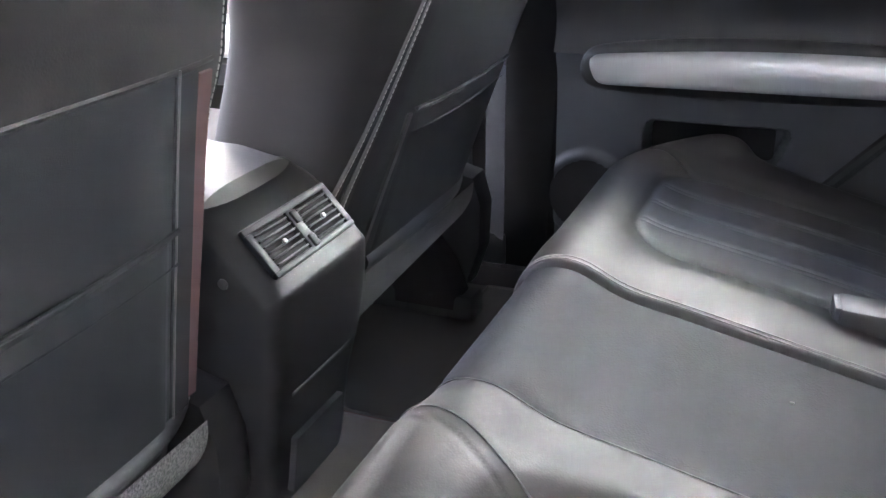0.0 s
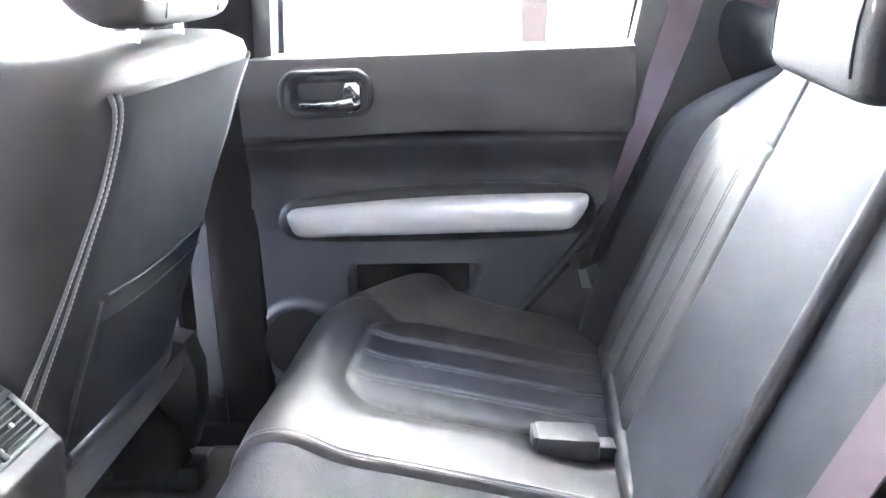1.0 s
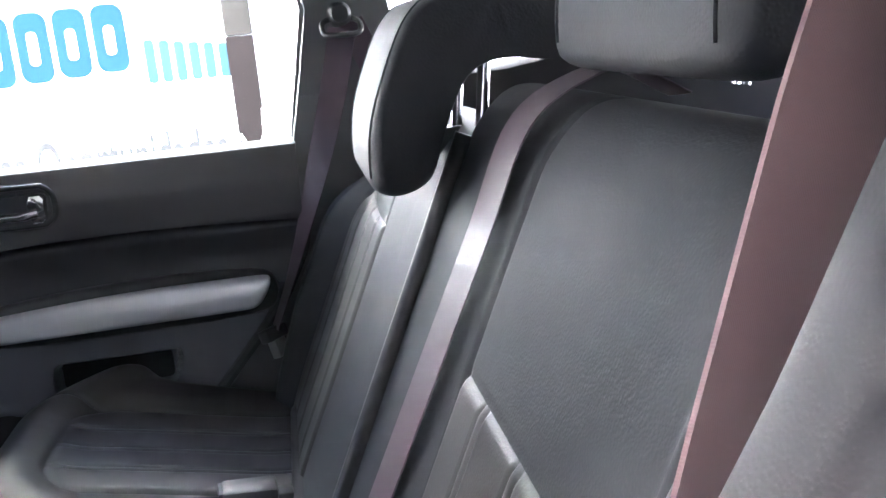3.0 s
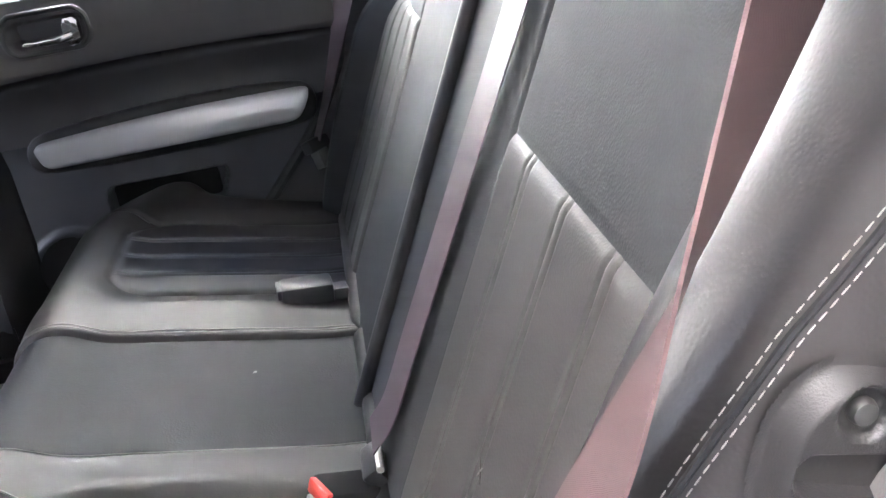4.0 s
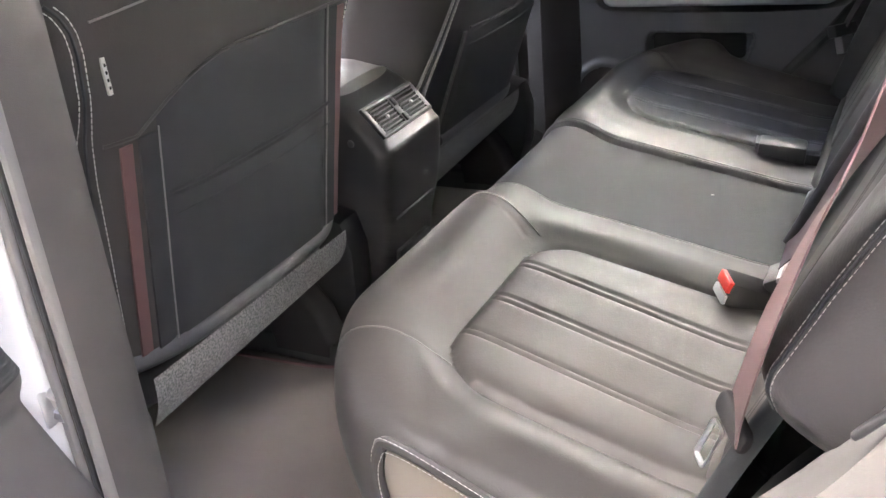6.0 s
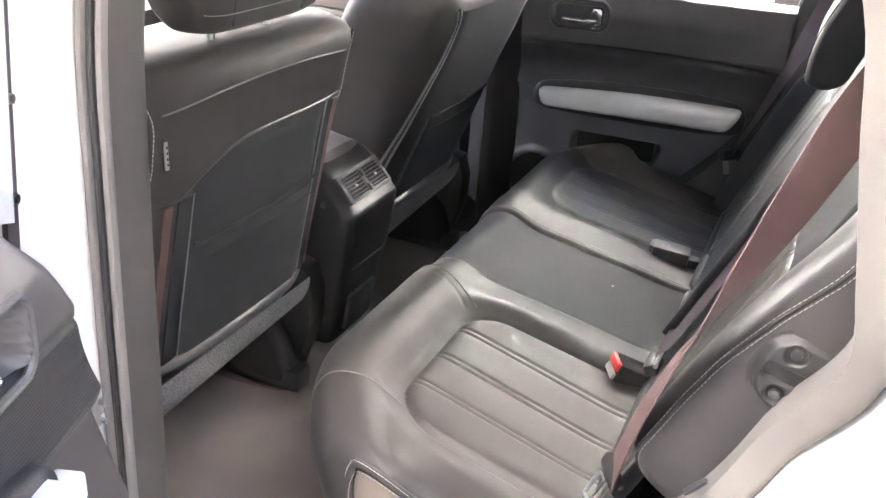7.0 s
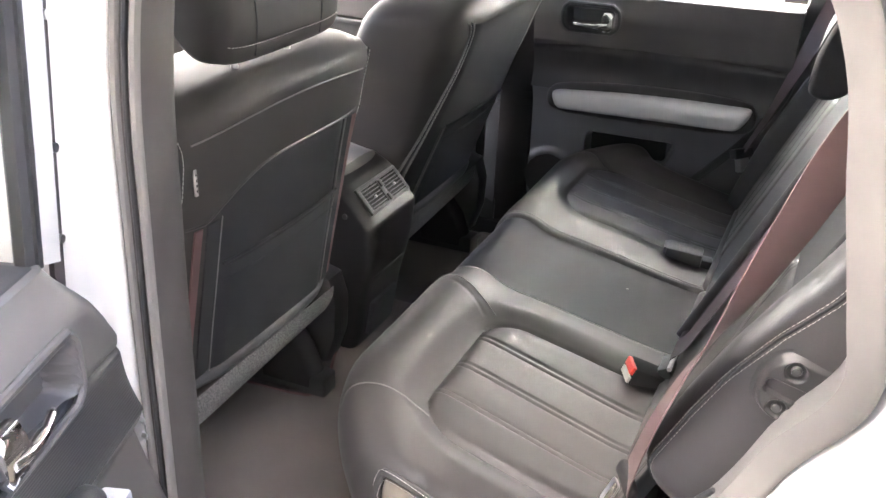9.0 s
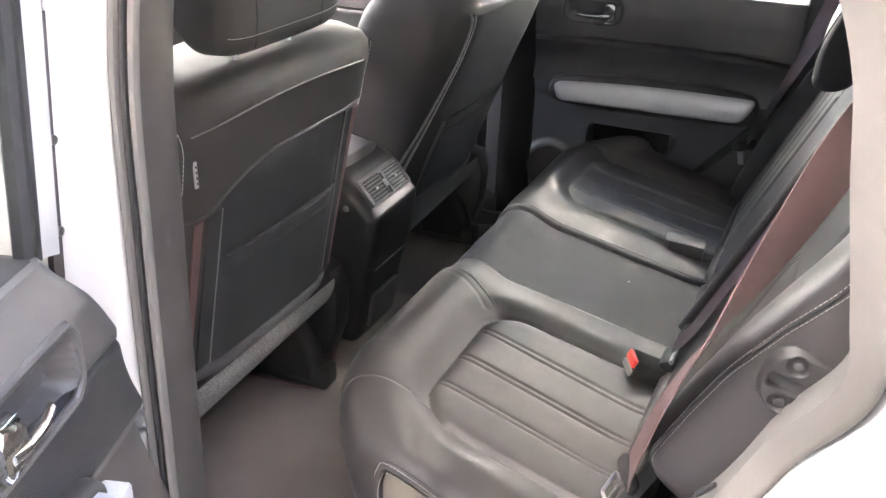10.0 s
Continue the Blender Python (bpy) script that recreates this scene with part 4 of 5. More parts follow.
# the cushion's turned-up rear edge, in three lengths
for y0, y1, own in ((-0.60, -0.205, near_c), (-0.165, 0.105, near_c), (0.118, 0.56, far_c)):
    edge_roll = [(0.452, y, 0.752 - 0.004 * math.cos(9 * y)) for y in lin(y0, y1, 24)]
    part("rear_roll", tube(edge_roll, [0.006] + [0.015] * 22 + [0.006], 10), QUILT, own, "grey leather roll along the rear edge")

# ---------------------------------------------------------------- backrests
BK = 0.45
BD = 0.107


def back_x(z):
    return BD + BK * z


AX = Vector((BK, 0, 1)).normalized()
NRM = Vector((-1, 0, BK)).normalized()


def back_profile(top):
    return [(back_x(0.70) + 0.03, 0.69), (back_x(0.73) + 0.004, 0.72), (back_x(0.78), 0.78), (back_x(0.9), 0.9), (back_x(1.0), 1.0), (back_x(1.1), 1.1), (back_x(top - 0.08), top - 0.08),
            (back_x(top - 0.03) + 0.004, top - 0.03), (back_x(top) + 0.03, top), (back_x(top) + 0.085, top - 0.012), (back_x(top) + 0.115, top - 0.05), (back_x(1.0) + 0.13, 1.0), (back_x(0.75) + 0.13, 0.75)]


def make_back(y0, y1, q0, q1, top, bol, extra=None, r0=0.02, r1=0.02, step=0.0021):
    at, n = surface(back_profile(top))

    def disp(y, p, v):
        z = p.z
        if v > 0.62:
            return 0.0
        d = 0.0
        k = sdf_rr(y, z, q0, 0.60, q1, 1.115, 0.012)
        inside = sstep(-k, -0.004, 0.012)
        d += 0.0035 * inside
        d -= 0.0018 * gauss(k, 0.0028)
        if k < -0.003:
            for c in (0.22, 0.5, 0.78):
                cc = q0 + (q1 - q0) * c
                for o in (-0.006, 0.006):
                    d -= 0.0024 * gauss(y - cc - o, 0.0019)
        # upper panel edges
        kk = min(abs(y - q0), abs(y - q1))
        d -= 0.004 * gauss(kk, 0.005) * sstep(z, 1.10, 1.11)
        # outer bolster
        d += bol(y, z)
        if extra:
            d += extra(y, z)
        for r, e in ((r0, y - y0), (r1, y1 - y)):
            if r and e < r:
                d -= r - math.sqrt(max(0.0, r * r - (r - e) ** 2))
        return d

    def fn(y, v):
        p, nn = at(v)
        q = p + nn * disp(y, p, v)
        return Vector((q.x, y, q.z))
    ys = lin(y0, y1, int((y1 - y0) / step))
    bm = grid(fn, ys, [0.66 * i / 270 for i in range(271)] + lin(0.67, 1, 40))
    return bm, fn


bm, nb_fn = make_back(-0.665, -0.047, -0.638, -0.315, 1.305, lambda y, z: 0.018 * sstep(-y, 0.622, 0.66))


def split_quilt(bm, q0, q1):
    """Parts the quilted lower panel from the rest of a backrest."""
    quilt = bm.copy()
    for piece, keep in ((bm, False), (quilt, True)):
        dead = []
        for f in piece.faces:
            c = f.calc_center_median()
            if ((q0 < c.y < q1 and c.z < 1.115) and c.x < back_x(c.z) + 0.05) != keep:
                dead.append(f)
        bmesh.ops.delete(piece, geom=dead, context="FACES")
    return quilt


quilt = split_quilt(bm, -0.638, -0.315)
near_b = part("backrest_wide", bm, LEATHER_SMOOTH, bench, "wide backrest with a quilted lower panel")
part("quilted_panel", quilt, QUILT, near_b, "grey quilted leather panel")


def far_bol(y, z):
    h = interp(z, ((0.70, 0.03), (0.90, 0.048), (1.04, 0.046), (1.2, 0.012), (1.3, 0.0)))
    return h * sstep(y, 0.55, 0.61)


def far_sh(y, z):
    return -0.16 * sstep(y, 0.30, 0.72) * sstep(z, 1.06, 1.30)


bm, fb_fn = make_back(-0.041, 0.690, 0.256, 0.565, 1.262, far_bol, far_sh, 0.02, 0.05)
quilt = split_quilt(bm, 0.256, 0.565)
far_b = part("backrest_narrow", bm, LEATHER_SMOOTH, bench, "narrow backrest with a quilted lower panel")
part("quilted_panel", quilt, QUILT, far_b, "grey quilted leather panel")
# padded roll down the split
roll = [Vector((back_x(z), -0.060, z)) + NRM * 0.004 for z in lin(0.74, 1.26, 30)]
part("split_roll", tube(roll, 0.011, 10), LEATHER, near_b)

# outer bolster of the wide backrest, wrapping round to the door
def bolster():
    rings = []
    for s_ in lin(0.0, 1.0, 34):
        z = 0.922 + 0.443 * s_
        h = interp(z, ((0.90, 0.040), (1.03, 0.039), (1.10, 0.034), (1.16, 0.025), (1.22, 0.014), (1.30, 0.006), (1.36, 0.002)))
        e = math.sqrt(max(0.0, 1 - (1 - min(1, s_ / 0.10)) ** 2)) * 0.75 + 0.25
        e *= math.sqrt(max(0.0, 1 - max(0, (s_ - 0.9) / 0.1) ** 2)) * 0.6 + 0.4
        c = Vector((back_x(z), -0.68, z)) - NRM * 0.045
        loop = [(-0.120, -0.664), (-0.02, -0.662), (h * 0.5, -0.665), (h * 0.95, -0.683), (h * 1.12, -0.705), (h * 1.05, -0.728), (h * 0.72, -0.748), (h * 0.1 - 0.01, -0.760), (-0.05, -0.764), (-0.10, -0.762)]
        pts = []
        for nn_, y in loop:
            p = Vector((back_x(z), y + 0.012, z)) + NRM * nn_
            pts.append(c + Vector(((p.x - c.x) * e, (p.y - c.y) * (0.25 + 0.75 * e), (p.z - c.z) * e)))
        rings.append(spline(pts, 4, True))
    return rings


BR = bolster()
nbol = part("side_bolster", loft(BR), SIDE_VINYL, near_b, "thick rounded black vinyl side bolster", sharp=80)

def along(k, a, b, lift):
    """A line up the bolster's ridge, k steps of its outline beside the seam."""
    out = []
    for i in range(a, b):
        ring = BR[i]
        cen = sum(ring, Vector()) / len(ring)
        kk_ = k + 4 * interp(0.922 + 0.443 * i / 33, ((0.94, 5.70), (1.078, 5.85), (1.15, 6.25), (1.21, 6.8), (1.30, 7.0)))
        k0 = int(math.floor(kk_))
        p = ring[k0 % len(ring)].lerp(ring[(k0 + 1) % len(ring)], kk_ - k0)
        out.append(p + (p - cen).normalized() * lift)
    return spline(out, 5)


part("bolster_welt", tube(along(0.0, 1, 32, 0.0004), 0.0016, 6), LEATHER_SMOOTH, nbol)
part("bolster_thread", stitches([along(-0.55, 1, 32, 0.0003), along(0.55, 1, 32, 0.0003)], 0.0045, 0.0012, 0.00036), THREAD, nbol, "pale double stitching")

# release plate with two screws on the bolster side
def plate():
    t = thing("seat_release_plate", "black oval seat release plate with two screws on the bolster", "release plate", (0.614, -0.750, 1.110))
    ang = 14
    rot = pose(0.006, 0, 0, 0, ang, 0) @ Matrix.Diagonal((0.86, 1, 0.86, 1))

    def tr(bm):
        bmesh.ops.transform(bm, matrix=rot, verts=bm.verts)
        return bm

    def fn(a, b):
        x, z = -0.044 + 0.130 * a, -0.052 + 0.104 * b
        k = sdf_rr(x, z, -0.027, -0.047, 0.12, 0.047, 0.038)
        y = -0.010 * sstep(-k, 0.0, 0.010) + 0.004
        y += 0.022 * sstep(-sdf_rr(x, z, -0.018, -0.012, 0.14, 0.009, 0.008), 0.0, 0.006)
        for cz in (-0.026, 0.026):
            y += 0.005 * sstep(-(math.hypot(x - 0.006, z - cz) - 0.013), 0.0, 0.004)
        return (x, y, z)
    bm = grid(fn, lin(0, 1, 120), lin(0, 1, 96))
    dead = [v for v in bm.verts if sdf_rr(v.co.x, v.co.z, -0.027, -0.047, 0.12, 0.047, 0.038) > 0.004]
    bmesh.ops.delete(bm, geom=dead, context="VERTS")
    part("plate", tr(bm), PLASTIC, t)
    part("slot_lining", tr(box((-0.016, 0.014, -0.012), (0.088, 0.018, 0.009), 0.002)), RUBBER, t)
    for cz in (-0.026, 0.026):
        sc = loft([superring((0.006, y, cz), (r, 0, 0), (0, 0, r), 2, 14) for y, r in ((0.0, 0.006), (-0.003, 0.006), (-0.005, 0.005), (-0.0055, 0.0025))])
        part("screw", tr(sc), SCREW, t, "round grey screw head")
    return t


plate()

# headrests: a pad that hangs in front of the backrest's top, with two chrome posts
def rear_headrest(y0, y1, dx, dz, posts, label):
    t = thing("rear_headrest", label, "headrest", ((0.70 + dx), (y0 + y1) / 2, 1.25 + dz), group="rear headrests")
    hw = (y1 - y0) / 2
    prof = [(-0.124, -0.022), (-0.118, 0.03), (-0.092, 0.095), (-0.070, 0.128), (-0.045, 0.140), (0.01, 0.146), (0.088, 0.142), (0.116, 0.128), (0.118, 0.082), (0.100, 0.066), (0.06, 0.070), (0.01, 0.076), (-0.022, 0.066), (-0.042, 0.038), (-0.058, 0.0), (-0.070, -0.030), (-0.095, -0.042), (-0.117, -0.038)]
    loop = spline([Vector((x, 0, z)) for x, z in prof], 4, True)
    cen = Vector((-0.04, 0, 0.085))
    rings = []
    for u in [math.sin(math.pi / 2 * k / 16) for k in range(-16, 17)]:
        e = max(0.0, 1 - abs(u) ** 12) ** 0.5
        e2 = 0.86 + 0.14 * e
        rings.append([Vector((cen.x + (p.x - cen.x) * e2, hw * u, cen.z + (p.z - cen.z) * e2)) for p in loop])
    pad = part("pad", loft(rings), LEATHER_PLAIN, t, "", True, 70)
    for sgn in (-1, 1):
        lp = [Vector((p.x, hw * 0.84 * sgn, p.z)) for p in loop[:28]]
        e2 = 0.86 + 0.14 * (1 - 0.84 ** 12) ** 0.5
        lp = [Vector((cen.x + (p.x - cen.x) * (e2 + 0.006), p.y, cen.z + (p.z - cen.z) * (e2 + 0.006))) for p in lp]
        part("seam", tube(lp, 0.0014, 6), LEATHER_SMOOTH, pad)
    for py in posts:
        part("post", tube([(-0.012, py, -0.06), (0.010, py, 0.12)], 0.0065, 12), CHROME, t, "chrome post")
        part("guide", loft([superring((-0.016, py, z), (r, 0, 0), (0, r, 0), 2.4, 16) for z, r in ((-0.045, 0.020), (-0.006, 0.020), (-0.001, 0.016))]), PLASTIC, t, "black plastic guide")
    return t


rear_headrest(-0.130, 0.133, -0.008, 0.008, (-0.055, 0.08), "black leather headrest on chrome posts over the narrow backrest")
rear_headrest(-0.58, -0.285, 0.12, 0.12, (-0.07, 0.07), "black leather headrest on chrome posts over the wide backrest")

hook = thing("wire_loop", "grey steel wire loop standing behind the narrow backrest", "wire loop", (0.772, 0.05, 1.125))
part("wire", tube(spline([(-0.026, 0, 0.0), (-0.020, 0, 0.08), (-0.015, 0, 0.14), (0.0, 0, 0.163), (0.015, 0, 0.14), (0.020, 0, 0.08), (0.026, 0, 0.0)], 6), 0.0045, 8), PILLAR_GREY, hook)
part("foot", box((-0.034, -0.010, 0.0), (0.034, 0.010, 0.010), 0.003), PLASTIC, hook)

# ---------------------------------------------------------------- belts and buckles
def over_back(y, z, lift):
    return Vector((back_x(z), y, z)) + NRM * lift


mid_belt = thing("seat_belt", "burgundy centre seat belt lying down the backrest to its tongue", "seat belt", (0, 0, 0), group="rear seat belts")
pts = [Vector((0.80, -0.280, 1.30)), Vector((0.76, -0.276, 1.322)), Vector((0.725, -0.273, 1.322))] + [over_back(-0.268 + 0.048 * (1.29 - z) / 0.5, z, 0.012) for z in (1.285, 1.2, 1.1, 1.0, 0.9, 0.83)] + [Vector((0.447, -0.212, 0.80))]
part("webbing", ribbon(spline(pts, 6), (-0.14, 0.99, 0), 0.047), BELT, mid_belt)
tg = thing("belt_tongue", "chromed belt tongue with a black plastic grip in the centre buckle", "belt tongue", (0.446, -0.228, 0.772))
part("grip", box((-0.010, -0.026, -0.006), (0.010, 0.026, 0.016), 0.005, pose(0, 0, 0, 0, -30, 0)), PLASTIC, tg)
part("tongue", box((-0.030, -0.016, -0.024), (-0.004, 0.016, -0.020), 0.002, pose(0, 0, 0, 0, -40, 0)), STEEL, tg)
part("slot_bar", tube([(0.004, -0.026, 0.016), (0.004, 0.026, 0.016)], 0.004, 8), STEEL, tg)

near_belt = thing("seat_belt", "faded burgundy outer seat belt hanging to its tongue beside the bench", "seat belt", (0, 0, 0), group="rear seat belts")
NB = [(0.745, -0.735, 1.58), (0.690, -0.748, 1.455), (0.637, -0.760, 1.36), (0.601, -0.758, 1.266), (0.563, -0.750, 1.165), (0.529, -0.738, 1.085), (0.502, -0.718, 1.0), (0.485, -0.697, 0.93), (0.479, -0.686, 0.898)]
nbp = spline(NB, 8)
nac = []
for p in nbp:
    turn = radians(interp(p.z, ((0.90, 106), (1.0, 101), (1.08, 92), (1.14, 76), (1.20, 54), (1.27, 36), (1.34, 24), (1.44, 14))))
    nac.append(Vector((math.cos(turn), math.sin(turn), 0.0)))
part("webbing", ribbon(nbp, nac, 0.047), BELT_FADED, near_belt)
part("anchor_ring", tube(spline([(0.68, -0.765, 1.505), (0.72, -0.73, 1.51), (0.725, -0.73, 1.49), (0.685, -0.765, 1.485)], 5, True), 0.006, 8, True), PLASTIC, near_belt)
tg2 = thing("belt_tongue", "loose steel belt tongue with a black grip hanging by the bolster", "belt tongue", (0.478, -0.684, 0.898))
gax = Vector((0.026, -0.042, -0.012)).normalized()
gu = Vector((0.35, 0.0, 1.0)); gu = (gu - gax * gu.dot(gax)).normalized()
gv = gax.cross(gu)
rr = [superring(gax * (a_ * 0.85), gu * (0.011 * e_), gv * (0.0055 * e_), 2.6, 18) for a_, e_ in ((-0.028, 0.6), (-0.026, 0.85), (-0.022, 1.0), (-0.005, 1.0), (0.010, 1.0), (0.024, 1.0), (0.029, 0.85), (0.031, 0.6))]
part("grip", loft(rr), PILLAR_BLACK, tg2)
tdir = Vector((-0.024, 0.0, -0.060)).normalized()
tw = gax - tdir * gax.dot(tdir)
tw.normalize()
fr_pts = [Vector(p) for p in rounded(-0.0075, 0.008, 0.0075, 0.046, 0.003)]
part("tongue", tube([Vector((-0.006, -0.006, 0.004)) + tw * p.x + tdir * p.y for p in fr_pts], 0.0024, 6, True, 0.5), STEEL, tg2, "bright steel tongue with a slot")
anchor = thing("belt_lower_anchor", "black belt strap running down behind the cushion", "belt anchor", (0.490, -0.700, 0.72))
part("strap", box((-0.004, -0.02, -0.16), (0.004, 0.02, 0.015), 0.002, pose(0, 0, 0, 0, 6, 20)), PLASTIC, anchor)

far_belt = thing("seat_belt", "burgundy outer seat belt hanging straight beside the far pillar", "seat belt", (0, 0, 0), group="rear seat belts")
FB = spline([(0.608, 0.672, 1.380), (0.575, 0.665, 1.26), (0.520, 0.660, 1.10), (0.466, 0.650, 0.96), (0.428, 0.642, 0.875)], 8)
part("webbing", ribbon(FB, [Vector((0.2, -1, 0)).lerp(Vector((1, -0.25, 0)), sstep(p.z, 0.88, 1.34)) for p in FB], 0.047), BELT, far_belt)
part("return_webbing", ribbon(spline([(0.625, 0.700, 1.392), (0.68, 0.715, 1.25), (0.715, 0.72, 1.12)], 6), (0.9, -0.2, 0.3), 0.047), BELT, far_belt)
part("anchor_ring", tube(spline([(0.578, 0.675, 1.373), (0.608, 0.662, 1.370), (0.638, 0.675, 1.373), (0.638, 0.69, 1.393), (0.608, 0.70, 1.400), (0.578, 0.69, 1.393)], 4, True), 0.005, 8, True), PLASTIC, far_belt, "black anchor ring")
part("anchor_cap", loft([superring((0.608, y, 1.406), (r, 0, 0), (0, 0, r), 2.4, 16) for y, r in ((0.73, 0.022), (0.685, 0.020), (0.678, 0.014))]), PLASTIC, far_belt)
front_belt = thing("seat_belt", "dark front seat belt hanging down the far middle pillar", "seat belt", (0, 0, 0), group="front seat belts")
part("webbing", ribbon(spline([(-0.215, 0.690, 1.40), (-0.225, 0.688, 1.10), (-0.232, 0.690, 0.85), (-0.238, 0.694, 0.60)], 8), (0.92, -0.38, 0), 0.046), SEAT_CLOTH, front_belt)
part("anchor_plate", box((-0.262, 0.690, 0.545), (-0.218, 0.704, 0.605), 0.005), PLASTIC, front_belt)
tg3 = thing("belt_tongue", "steel belt tongue hanging below the far belt", "belt tongue", (0.424, 0.640, 0.862))
part("grip", box((-0.012, -0.028, -0.008), (0.012, 0.028, 0.016), 0.005, pose(0, 0, 0, 0, -18, -40)), PLASTIC, tg3)
part("tongue", box((-0.010, -0.014, -0.040), (0.010, 0.014, -0.008), 0.002, pose(0, 0, 0, 0, -18, -40)), STEEL, tg3)


def buckle(at, rz, tip, red, label):
    t = thing("belt_buckle", label, "belt buckle", at, group="belt buckles")
    t.rotation_euler = (0, radians(tip), radians(rz))
    part("housing", box((0.003, -0.024, -0.017), (0.078, 0.024, 0.017), 0.006), PILLAR_BLACK if red is RED else PLASTIC, t)
    part("button", box((-0.002, -0.019, 0.000), (0.006, 0.019, 0.015), 0.002), red, t, "red release button" if red is RED else "")
    part("mouth", box((-0.001, -0.020, -0.015), (0.005, 0.020, -0.003), 0.002), PALE if red is RED else PLASTIC, t, "pale plastic mouth" if red is RED else "")
    part("stalk", box((0.070, -0.014, -0.030), (0.100, 0.014, 0.004), 0.004), PLASTIC, t)
    return t


buckle((0.386, -0.262, 0.776), 26, 24, RED, "black belt buckle with a red release button on the cushion")
buckle((0.341, 0.222, 0.774), 6, 6, PLASTIC_GREY, "dark grey belt buckle lying on the narrow cushion")

# ---------------------------------------------------------------- front seats
def front_seat(at, label, lean=0.0, inner=0.0, plain=False):
    """Seat centred on its own y; at z = 0 is the world's ground. Rear face near x = 0 at half height."""
    t = thing("front_seat", label, "car seat", at, group="front seats")

    def rear_x(z):
        return interp(z, ((0.55, -0.075), (0.72, -0.040), (0.86, -0.014), (0.93, 0.0), (1.025, 0.018), (1.15, 0.042), (1.217, 0.058), (1.30, 0.066))) + lean * (z - 0.80)

    def half(z):
        return interp(z, ((0.55, 0.232), (0.72, 0.240), (0.85, 0.246), (1.0, 0.254), (1.05, 0.262), (1.10, 0.284), (1.20, 0.288), (1.26, 0.26)))
    rings = []
    for z in lin(0.735, 1.235, 32):
        u = (z - 0.60) / 0.635
        e = math.sqrt(max(0.0, 1 - max(0.0, (u - 0.91) / 0.09) ** 2)) * 0.70 + 0.30
        d = 0.125 * (0.55 + 0.45 * e)
        w = half(z) * (0.80 + 0.20 * e)
        rings.append([Vector((p.x, p.y * (1 + inner / w) if p.y > 0 else p.y, p.z)) for p in superring((rear_x(z) - 0.125, 0, z), (d, 0, 0), (0, w, 0), 5.0, 60)])
    top = rings[-1]
    c = sum(top, Vector()) / len(top)
    rings.append([c + (p - c) * 0.75 + Vector((0, 0, 0.006)) for p in top])
    back = part("backrest", loft(rings), SEAT_LEATHER, t, "black leather backrest with white stitching", sharp=80)
    def rearp(y, z, lift=0.0):
        w = half(z) + (inner if y > 0 else 0.0)
        k = min(1.0, abs(y) / w)
        x = rear_x(z) - 0.125 + 0.125 * (1 - k ** 5.0) ** (1 / 5.0)
        return Vector((x + lift, y, z))
    def seam_y(z):
        return -(0.045 * sstep(z, 0.80, 1.15) if plain else 0.0) + interp(z, ((0.72, 0.228), (0.90, 0.237), (1.06, 0.246), (1.150, 0.249), (1.172, 0.254), (1.188, 0.262), (1.20, 0.272)))
    # cloth rear panel with a curved upper edge, and a map pocket on it
    def ptop(y):
        return 1.037 + 0.060 * (1 - (1 - min(1.0, max(0.0, (y + 0.190) / 0.19))) ** 2.2)

    def panel(y0, y1, zb, zt, lift, nz=26):
        def fn(a, b):
            y = y0 + (y1 - y0) * a
            z = zb(y) + (zt(y) - zb(y)) * b
            ed = min(a, 1 - a, b * 2, (1 - b) * 2)
            return rearp(y, z, lift * sstep(ed, -0.001, 0.06) + 0.0005)
        return grid(fn, lin(0, 1, 40), lin(0, 1, nz))
    if plain:
        def pfn(a, b):
            z = 0.752 + (1.196 - 0.752) * b
            return rearp((2 * a - 1) * (seam_y(z) - 0.012), z, 0.0035 * sstep(min(a, 1 - a), -0.001, 0.03) + 0.0008)
        part("rear_panel", grid(pfn, lin(0, 1, 40), lin(0, 1, 40)), LEATHER_PLAIN, back, "matt black rear panel reaching to the shoulder")
        part("side_welt", ribbon([rearp(-0.178 + 0.012 * sstep(z, 0.75, 0.97), z, 0.006) for z in lin(0.755, 0.955, 16)], (0, 1, 0), 0.011, 0.004), LEATHER, back, "grey leather welt beside the pocket")
    else:
        part("rear_panel", panel(-0.163, 0.163 + inner, lambda y: 0.750, ptop, 0.004), SEAT_CLOTH, back, "black cloth rear panel")

    def pk_top(y):
        return 0.962 - 0.007 * math.cos(math.pi * y / 0.36)
    pocket = part("map_pocket", panel(-0.160, 0.160 + inner, lambda y: 0.752, pk_top, 0.006 if plain else 0.010), SEAT_CLOTH, back, "black cloth map pocket")
    part("pocket_hem", tube([rearp(y, pk_top(y), 0.010) for y in lin(-0.160, 0.160 + inner, 24)], 0.0028, 8), SEAT_CLOTH, pocket)
    part("pocket_hem", tube([rearp(y, pk_top(y) - 0.030, 0.0125) for y in lin(-0.160, 0.160 + inner, 24)], 0.0010, 6), SEAT_CLOTH, pocket)
    seam = [rearp(y, ptop(y) + 0.003, 0.0) for y in lin(-0.230, 0.222 + inner, 50)]
    if not plain:
        part("panel_seam", tube(seam, 0.0026, 6), LEATHER, back)
